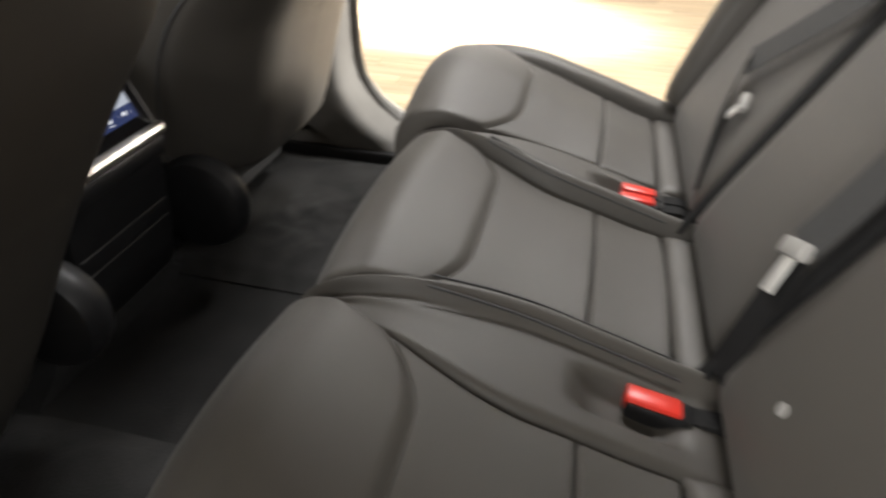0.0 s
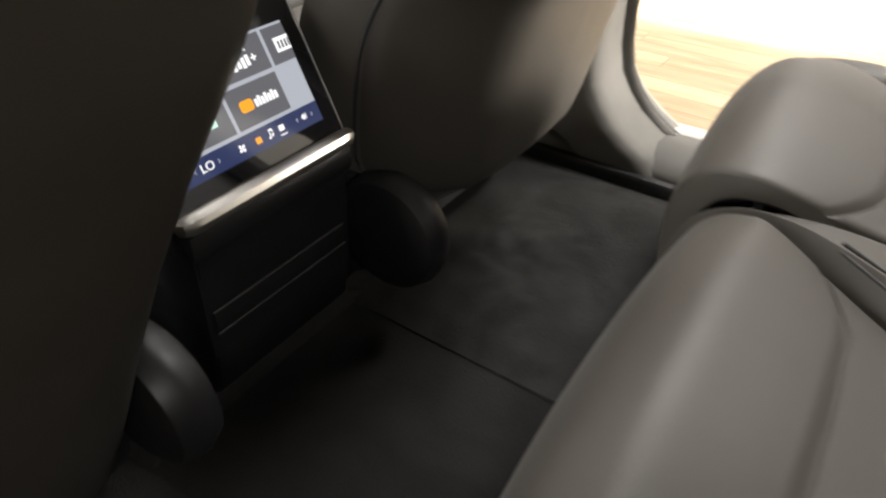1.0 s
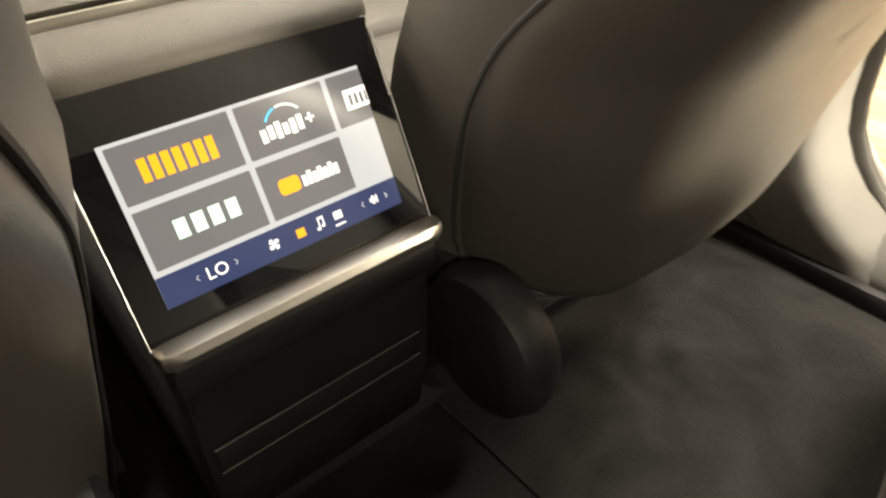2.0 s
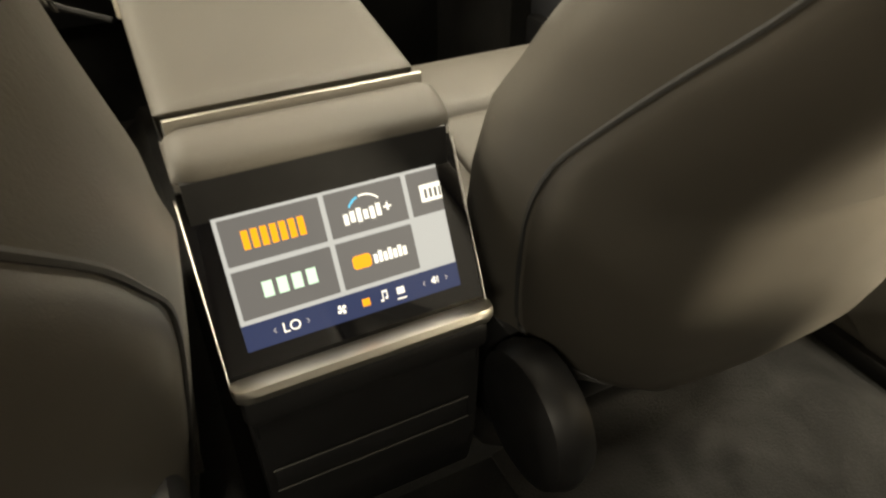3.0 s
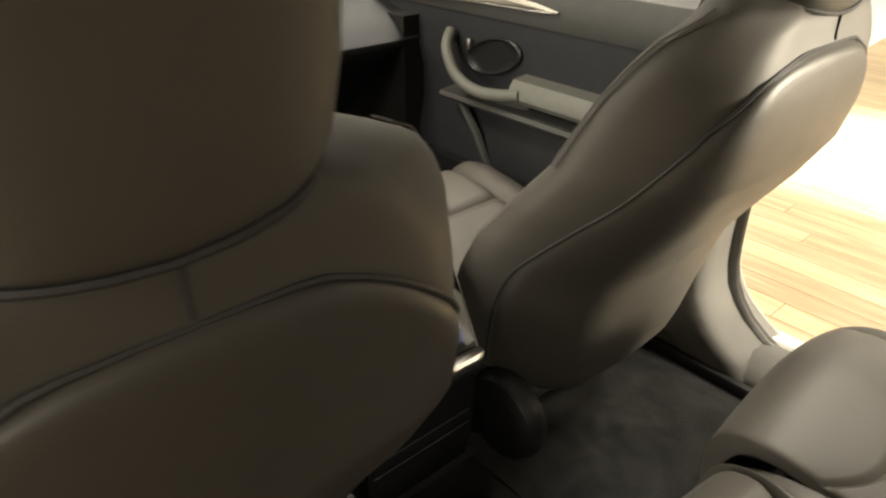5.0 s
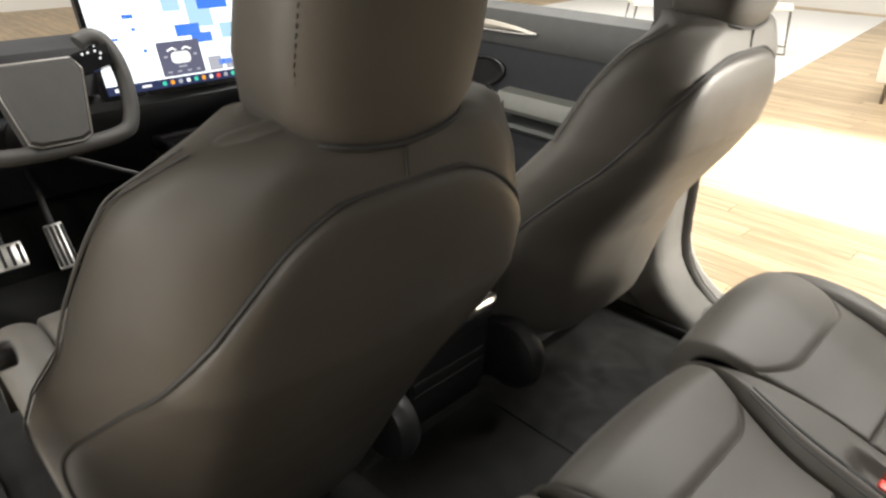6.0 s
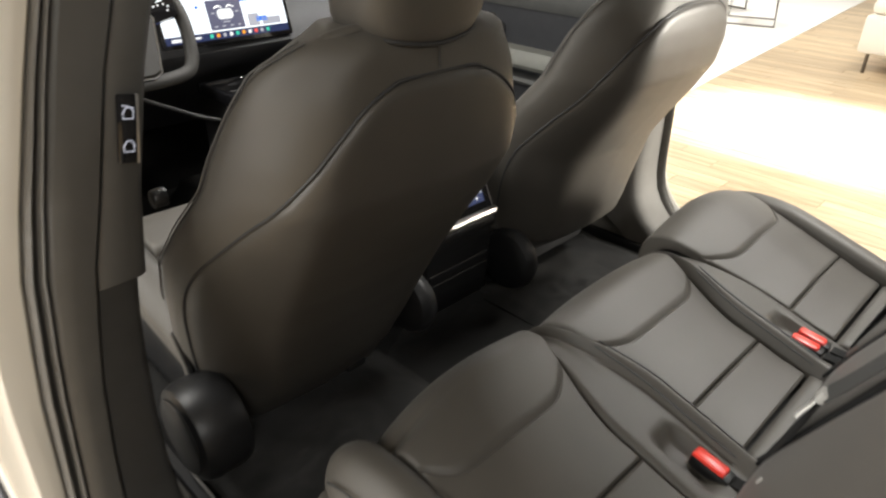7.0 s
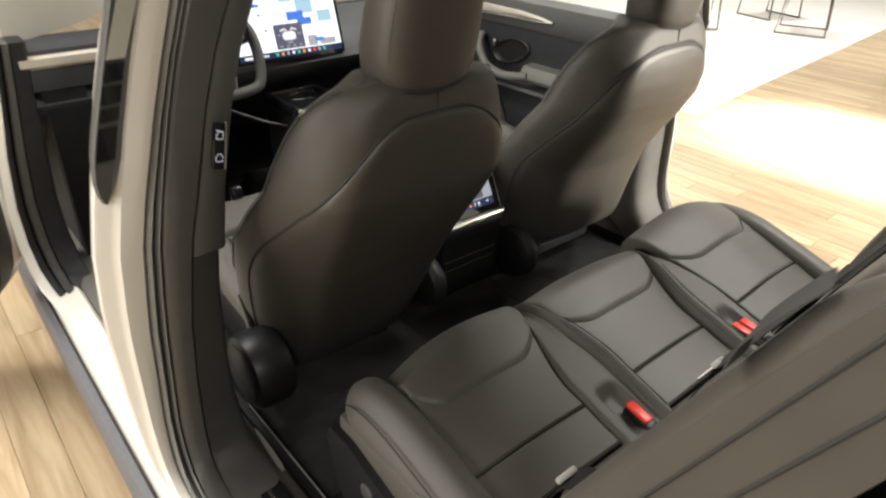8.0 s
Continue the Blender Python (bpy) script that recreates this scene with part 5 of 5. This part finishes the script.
part("trim_strip", loft([[(0.80, y, z - 0.5 * h), (0.778, y, z - 0.5 * h), (0.772, y, z), (0.778, y, z + 0.5 * h), (0.80, y, z + 0.5 * h)] for y, z, h in ((0.43, 1.03, 0.006), (0.5, 1.036, 0.014), (0.6, 1.04, 0.022), (0.8, 1.038, 0.03), (1.0, 1.03, 0.036), (1.16, 1.02, 0.036))]), PALE, RD, "pale tapered inlay along the door")
part("strip_edge", tube(curve_points([(0.776, 0.425, 1.032), (0.774, 0.5, 1.026), (0.774, 0.75, 1.02), (0.776, 1.15, 1.0)], 6), 0.0032, 8), SATIN, RD, "thin bright edge of the inlay")
part("armrest", loft([[(x, y, z) for x, z in ((0.815, 0.79), (0.748, 0.797), (0.735, 0.812), (0.738, 0.838), (0.752, 0.856), (0.815, 0.862))] for y in (0.05, 0.5, 0.535)]), DOORPALE, RD, "pale grey padded door armrest")
part("grab_handle", tube(curve_points([(0.745, 0.50, 0.822), (0.738, 0.58, 0.806), (0.735, 0.66, 0.802), (0.735, 0.73, 0.822), (0.742, 0.775, 0.862), (0.755, 0.80, 0.9), (0.785, 0.815, 0.93)], 6), 0.017, 12), DOORPALE, RD, "curved pale grey grab handle")
bm = loft([[(x, 0.655 + 0.105 * r * math.cos(2 * math.pi * k / 32), 0.885 + 0.05 * r * math.sin(2 * math.pi * k / 32) - 0.02 * math.cos(2 * math.pi * k / 32)) for k in range(32)] for x, r in ((0.81, 1.0), (0.792, 1.0), (0.789, 0.93), (0.796, 0.8))])
part("handle_recess", bm, PLASTIC, RD, "oval dark recess behind the handle")
part("window_switch", box(0.780, 0.79, 0.735, 0.75, 0.89, 0.92, 0.003), SATIN, RD, "small bright door switch")
part("pocket_ledge", loft([[(x, y, z) for x, z in ((0.815, 0.735), (0.757, 0.742), (0.75, 0.752), (0.757, 0.762), (0.815, 0.768))] for y in (0.1, 0.80, 0.83)]), DOORGREY, RD, "grey ledge over the door pocket")
part("pocket", box(0.762, 0.80, 0.15, 0.95, 0.40, 0.56, 0.012), PLASTIC, RD, "black door pocket")
part("reflector", tube([(0.79, 0.775, 0.735), (0.783, 0.70, 0.66), (0.79, 0.65, 0.56)], 0.014, 8), DOORGREY, RD, "pale vertical trim")

# ---- left front: hinge post and open door ----
AP = thing("a_pillar", (-0.96, 0.98, FZ), "front door post with dark trim and white painted jamb", "car pillar", kind="structure")
for k0, k1, y0, mat, label in ((0.0, 0.44, 0.905, PLASTIC, "black footwell trim"), (0.45, 0.62, 0.895, RUBBER, "rubber door seal"), (0.63, 0.79, 0.91, PLASTIC, "black rubber lip"), (0.80, 1.0, 0.90, PAINT, "white painted hinge post")):
    loops = []
    for z, xa, xb, dy in ((0.31, 0.87, 1.01, -0.20), (0.35, 0.886, 1.035, -0.06), (0.40, 0.894, 1.048, 0.0), (0.48, 0.902, 1.052, 0.03), (0.6, 0.905, 1.05, 0.04), (0.75, 0.896, 1.03, 0.05), (0.92, 0.882, 0.995, 0.06), (1.08, 0.868, 0.965, 0.06)):
        a, b = xa + (xb - xa) * k0, xa + (xb - xa) * k1
        loops.append([(-a, y0 + dy + 0.006, z), (-a - 0.006, y0 + dy, z), (-b + 0.004, y0 + dy, z), (-b, y0 + dy + 0.005, z), (-b, y0 + 0.16, z), (-a, y0 + 0.16, z)])
    part("post_strip", loft(loops), mat, AP, label, 30)
LD = thing("front_door", (-1.1, 0.9, 0.33), "wide open front car door with dark inner panel", "car door")
LM = Matrix.Translation((-1.058, 0.93, 0)) @ pose(0, 0, 0, 0, 0, -30)
door = [(0.0, 0.62), (-0.006, 0.50), (-0.022, 0.42), (-0.05, 0.365), (-0.10, 0.335), (-0.9, 0.33), (-1.0, 0.45), (-1.02, 0.8), (-1.02, 1.08), (0.0, 1.08)]
bm = loft([[LM @ Vector((x * k, y, z)) for x, z in door] for k, y in ((0.985, -0.10), (1.0, -0.085), (1.0, 0.0))])
part("inner_panel", bm, PLASTIC, LD, "black inner door panel")
bm = loft([[LM @ Vector((x * 1.01, y, z)) for x, z in door] for y in (0.002, 0.06)])
part("outer_skin", bm, PAINT, LD, "white painted outer door skin")
bm = box(-0.9, -0.1, -0.15, -0.10, 0.76, 0.81, 0.015)
bmesh.ops.transform(bm, matrix=LM, verts=bm.verts[:])
part("armrest", bm, DOORGREY, LD, "grey door armrest")

# ---- belts ----
BELT = thing("front_seat_belt", (-0.74, -0.08, 0.36), "black belt bolt and buckle stalk beside the driver's seat", "seat belt")
part("anchor", disc((-0.742, -0.1, 0.955), (1, 0, 0), 0.014, 0.022, 0.004, 20), PLASTIC, BELT, "round belt guide bolt")
part("stalk", tube([(-0.70, 0.05, 0.62), (-0.69, 0.03, 0.52), (-0.69, 0.02, 0.42)], 0.008, 8), PLASTIC, BELT, "thin black buckle stalk")


def bs(x, z, off):
    """A place in front of the rear backrest."""
    return (x, by(z, off), z)


def rear_belt(name_label, pts, tongue, turn, k=1.0):
    b = thing("rear_seat_belt", bs(pts[-1][0], pts[-1][1], 0.01), name_label, "seat belt", "rear seat belts")
    part("webbing", ribbon(curve_points([bs(*p) for p in pts], 5), 0.046, 0.002, (1, 0, 0.35)), WEBBING, b)
    x, z, off = tongue
    m = Matrix.Translation(bs(x, z, off)) @ pose(0, 0, 0, 116, 0, 0) @ pose(0, 0, 0, 0, 0, turn) @ Matrix.Scale(k, 4)
    bm = box(-0.03, 0.03, -0.012, 0.014, -0.009, 0.009, 0.005)
    bmesh.ops.transform(bm, matrix=m, verts=bm.verts[:])
    part("tongue_grip", bm, GREYPLASTIC, b, "pale grey plastic grip")
    bm = box(-0.014, 0.014, -0.066, -0.01, -0.002, 0.002, 0.001)
    bmesh.ops.transform(bm, matrix=m, verts=bm.verts[:])
    part("tongue", bm, TONGUE, b, "bright metal belt tongue")
    return b


b = rear_belt("grey seat belt on the middle backrest with a metal tongue", [(-0.10, 1.30, 0.012), (-0.12, 1.05, 0.018), (-0.142, 0.80, 0.026), (-0.148, 0.725, 0.032)], (-0.146, 0.718, 0.034), -22, 0.72)
part("lower_webbing", ribbon(curve_points([bs(*p) for p in [(-0.148, 0.715, 0.03), (-0.155, 0.68, 0.022), (-0.165, 0.63, 0.014), (-0.17, 0.575, 0.004)]], 5), 0.046, 0.002, (1, 0, 0.35)), BLACKWEB, b, "dark lower webbing")
b = rear_belt("grey seat belt folded over the outer backrest with dark lower webbing", [(-0.02, 1.29, 0.012), (0.09, 1.02, 0.016), (0.187, 0.90, 0.02), (0.295, 0.80, 0.026), (0.352, 0.752, 0.03)], (0.268, 0.715, 0.022), 30, 0.55)
part("lower_webbing", ribbon(curve_points([bs(*p) for p in [(0.365, 0.755, 0.028), (0.35, 0.725, 0.026), (0.322, 0.688, 0.022), (0.265, 0.64, 0.016), (0.215, 0.59, 0.006)]], 5), 0.046, 0.002, (0.6, 0, -0.6)), BLACKWEB, b, "dark lower webbing")
b = rear_belt("grey seat belt over the outer backrest with a pale tongue", [(-0.635, 1.235, 0.014), (-0.645, 1.2, 0.02), (-0.652, 1.16, 0.022), (-0.656, 1.125, 0.012)], (-0.592, 0.735, 0.034), 20, 0.6)
part("lower_webbing", ribbon(curve_points([bs(*p) for p in [(-0.598, 0.765, 0.008), (-0.592, 0.74, 0.024), (-0.595, 0.70, 0.024), (-0.60, 0.64, 0.006)]], 5), 0.046, 0.002, (1, 0, 0.35)), BLACKWEB, b, "dark lower webbing")
for x in (-0.16, 0.16):
    g = thing("belt_slot", bs(x, 0.55, 0.0), "dark webbing in the gap between the backrests", "belt webbing", "backrest gaps")
    part("webbing", ribbon([bs(x, z, 0.004) for z in (0.55, 0.75, 0.95, 1.2)], 0.022, 0.006, (1, 0, 0)), BLACKWEB, g)
solo("anchor_button", disc(bs(-0.283, 0.638, 0.005), (0, 0.9, 0.44), 0.007, 0.006, 0.002, 16), GREYPLASTIC, "small pale child seat anchor button on the backrest", "anchor button")

# ---- mats ----
for x0, x1, label in ((0.168, 0.725, "dark carpet floor mat with embossed ridges"), (-0.725, -0.2, "dark carpet floor mat with embossed ridges")):
    bm, rows, cols = bmesh.new(), 44, 56
    grid = []
    for i in range(rows):
        row = []
        for j in range(cols):
            x, y = x0 + (x1 - x0) * j / (cols - 1), -0.37 + 0.46 * i / (rows - 1)
            e = min(j, cols - 1 - j, i, rows - 1 - i)
            z = FZ + 0.002 + min(e, 4) * 0.003 + 0.008 * noise.noise((x * 4, y * 4, 1.3))
            k = math.exp(-(((x - (x0 + x1) / 2 + 0.06) / 0.11) ** 4)) * math.exp(-(((y + 0.12) / 0.09) ** 4))
            z += 0.009 * k * (0.5 + 0.5 * math.sin(90 * (y + 0.35 * abs(x - (x0 + x1) / 2)) + 5 * noise.noise((x * 16, y * 16, 4)))) * (0.6 + 0.8 * noise.noise((x * 30, y * 30, 7)))
            row.append(bm.verts.new((x, y, z)))
        grid.append(row)
    for a, b in zip(grid, grid[1:]):
        for j in range(cols - 1):
            bm.faces.new((a[j], a[j + 1], b[j + 1], b[j]))
    ring = bm.edges[:]
    ext = bmesh.ops.extrude_edge_only(bm, edges=[e for e in ring if e.is_boundary])
    for v in ext["geom"]:
        if isinstance(v, bmesh.types.BMVert):
            v.co.z = FZ + 0.0005
    solo("floor_mat", bm, MAT, label, "floor mat", "rear floor mats")

# ---- showroom things ----
solo("rug", box(-3.7, 3.7, -2.1, 2.1, -0.005, 0.008, 0.003, m=Matrix.Translation((6.75, 3.55, 0)) @ pose(0, 0, 0, 0, 0, 5)), RUGMAT, "large white rug under the wire chairs", "rug")


def wire_chair(x, y, yaw):
    c = thing("wire_chair", (x, y, 0.008), "chair with bent dark steel wire legs", "chair", "chairs on the rug")
    m = Matrix.Translation((x, y, 0.008)) @ pose(0, 0, 0, 0, 0, yaw)
    for d in (-1, 1):
        bm = tube([m @ Vector(p) for p in ((d * 0.24, -0.22, 0.43), (d * 0.25, -0.25, 0.012), (d * 0.25, 0.25, 0.012), (d * 0.24, 0.2, 0.43))], 0.011, 8)
        part("leg_frame", bm, STEEL, c)
    part("seat", box(-0.25, 0.25, -0.24, 0.24, 0.43, 0.46, 0.012, m=m), SOFA, c, "pale seat")
    part("backrest", box(-0.24, 0.24, 0.21, 0.235, 0.5, 0.82, 0.01, m=m), SOFA, c, "pale backrest")
    return c


wire_chair(6.8, 2.05, 20)
wire_chair(7.4, 2.75, -15)
wire_chair(6.1, 3.0, 40)
SF = thing("sofa", (5.9, -0.3, 0), "cream upholstered bench sofa on short metal legs", "sofa")
part("seat", box(5.25, 6.5, -1.8, 0.55, 0.16, 0.46, 0.03), SOFA, SF)
part("cushion", box(5.27, 6.48, -1.78, 0.53, 0.465, 0.58, 0.04), SOFA, SF)
for x in (5.32, 6.42):
    for y in (0.47, -1.72):
        part("leg", tube([(x, y, 0.0), (x, y, 0.17)], 0.014, 10), STEEL, SF, "short dark metal leg")

# ---- planks ----
PW = 0.118
meshes = []
for length in (0.9, 1.2, 1.5):
    bm = box(-PW / 2 + 0.0012, PW / 2 - 0.0012, -length / 2 + 0.0012, length / 2 - 0.0012, -0.006, 0.0, 0.0012, 1)
    bmesh.ops.rotate(bm, cent=(0, 0, 0), matrix=Matrix.Rotation(radians(90), 3, "Z"), verts=bm.verts[:])
    meshes.append((length, finish("plank", bm, WOOD, 0)))
rng = random.Random(3)
count = 0
for x_start, x_end, y0, y1 in ((1.15, 4.6, -1.9, 2.4), (-1.9, -1.0, -0.6, 2.4)):
    x = x_start
    while x < x_end:
        y = y0 - rng.random() * 1.2
        while y < y1 and count < 300:
            length, me = meshes[rng.randrange(3)]
            ob = new("plank", me)
            ob.parent = FLOOR
            ob.location = Vector((x, y + length / 2, 0)) - FLOOR.location
            ob.rotation_euler = (0, 0, radians(90))
            y += length
            count += 1
        x += PW

verts, faces = [], []
x = -6.9
while x < 10.9:
    y = -8 + rng.random()
    while y < 10:
        length = rng.choice((0.9, 1.2, 1.5))
        inside = any(x0 - 0.5 * PW < x < x1 + 0.4 * PW and y0 - 1.3 < y + length / 2 < y1 + 1.3 for x0, x1, y0, y1 in ((1.15, 4.6, -1.9, 2.4), (-1.9, -1.0, -0.6, 2.4)))
        under = -0.8 < x < 0.8 and -1.5 < y < 1.5
        if not inside and not under and x < 10.8:
            k = len(verts)
            for z, q in ((-0.006, 0.0), (-0.0008, 0.0008), (0.0, 0.002)):
                verts += [(x - PW / 2 + 0.001 + q, y + 0.001 + q, z - 0.001), (x + PW / 2 - 0.001 - q, y + 0.001 + q, z - 0.001), (x + PW / 2 - 0.001 - q, y + length - 0.001 - q, z - 0.001), (x - PW / 2 + 0.001 + q, y + length - 0.001 - q, z - 0.001)]
            for r in (0, 4):
                faces += [(k + r + i, k + r + (i + 1) % 4, k + r + 4 + (i + 1) % 4, k + r + 4 + i) for i in range(4)]
            faces.append((k + 8, k + 9, k + 10, k + 11))
        y += length
    x += PW
me = bpy.data.meshes.new("plank_field")
me.from_pydata([(a - FLOOR.location.x, b - FLOOR.location.y, c - FLOOR.location.z) for a, b, c in verts], [], faces)
me.materials.append(WOOD_FAR)
ob = new("plank_field", me)
ob.parent = FLOOR
tagged(ob, "further light oak floor planks", kind="stuff")
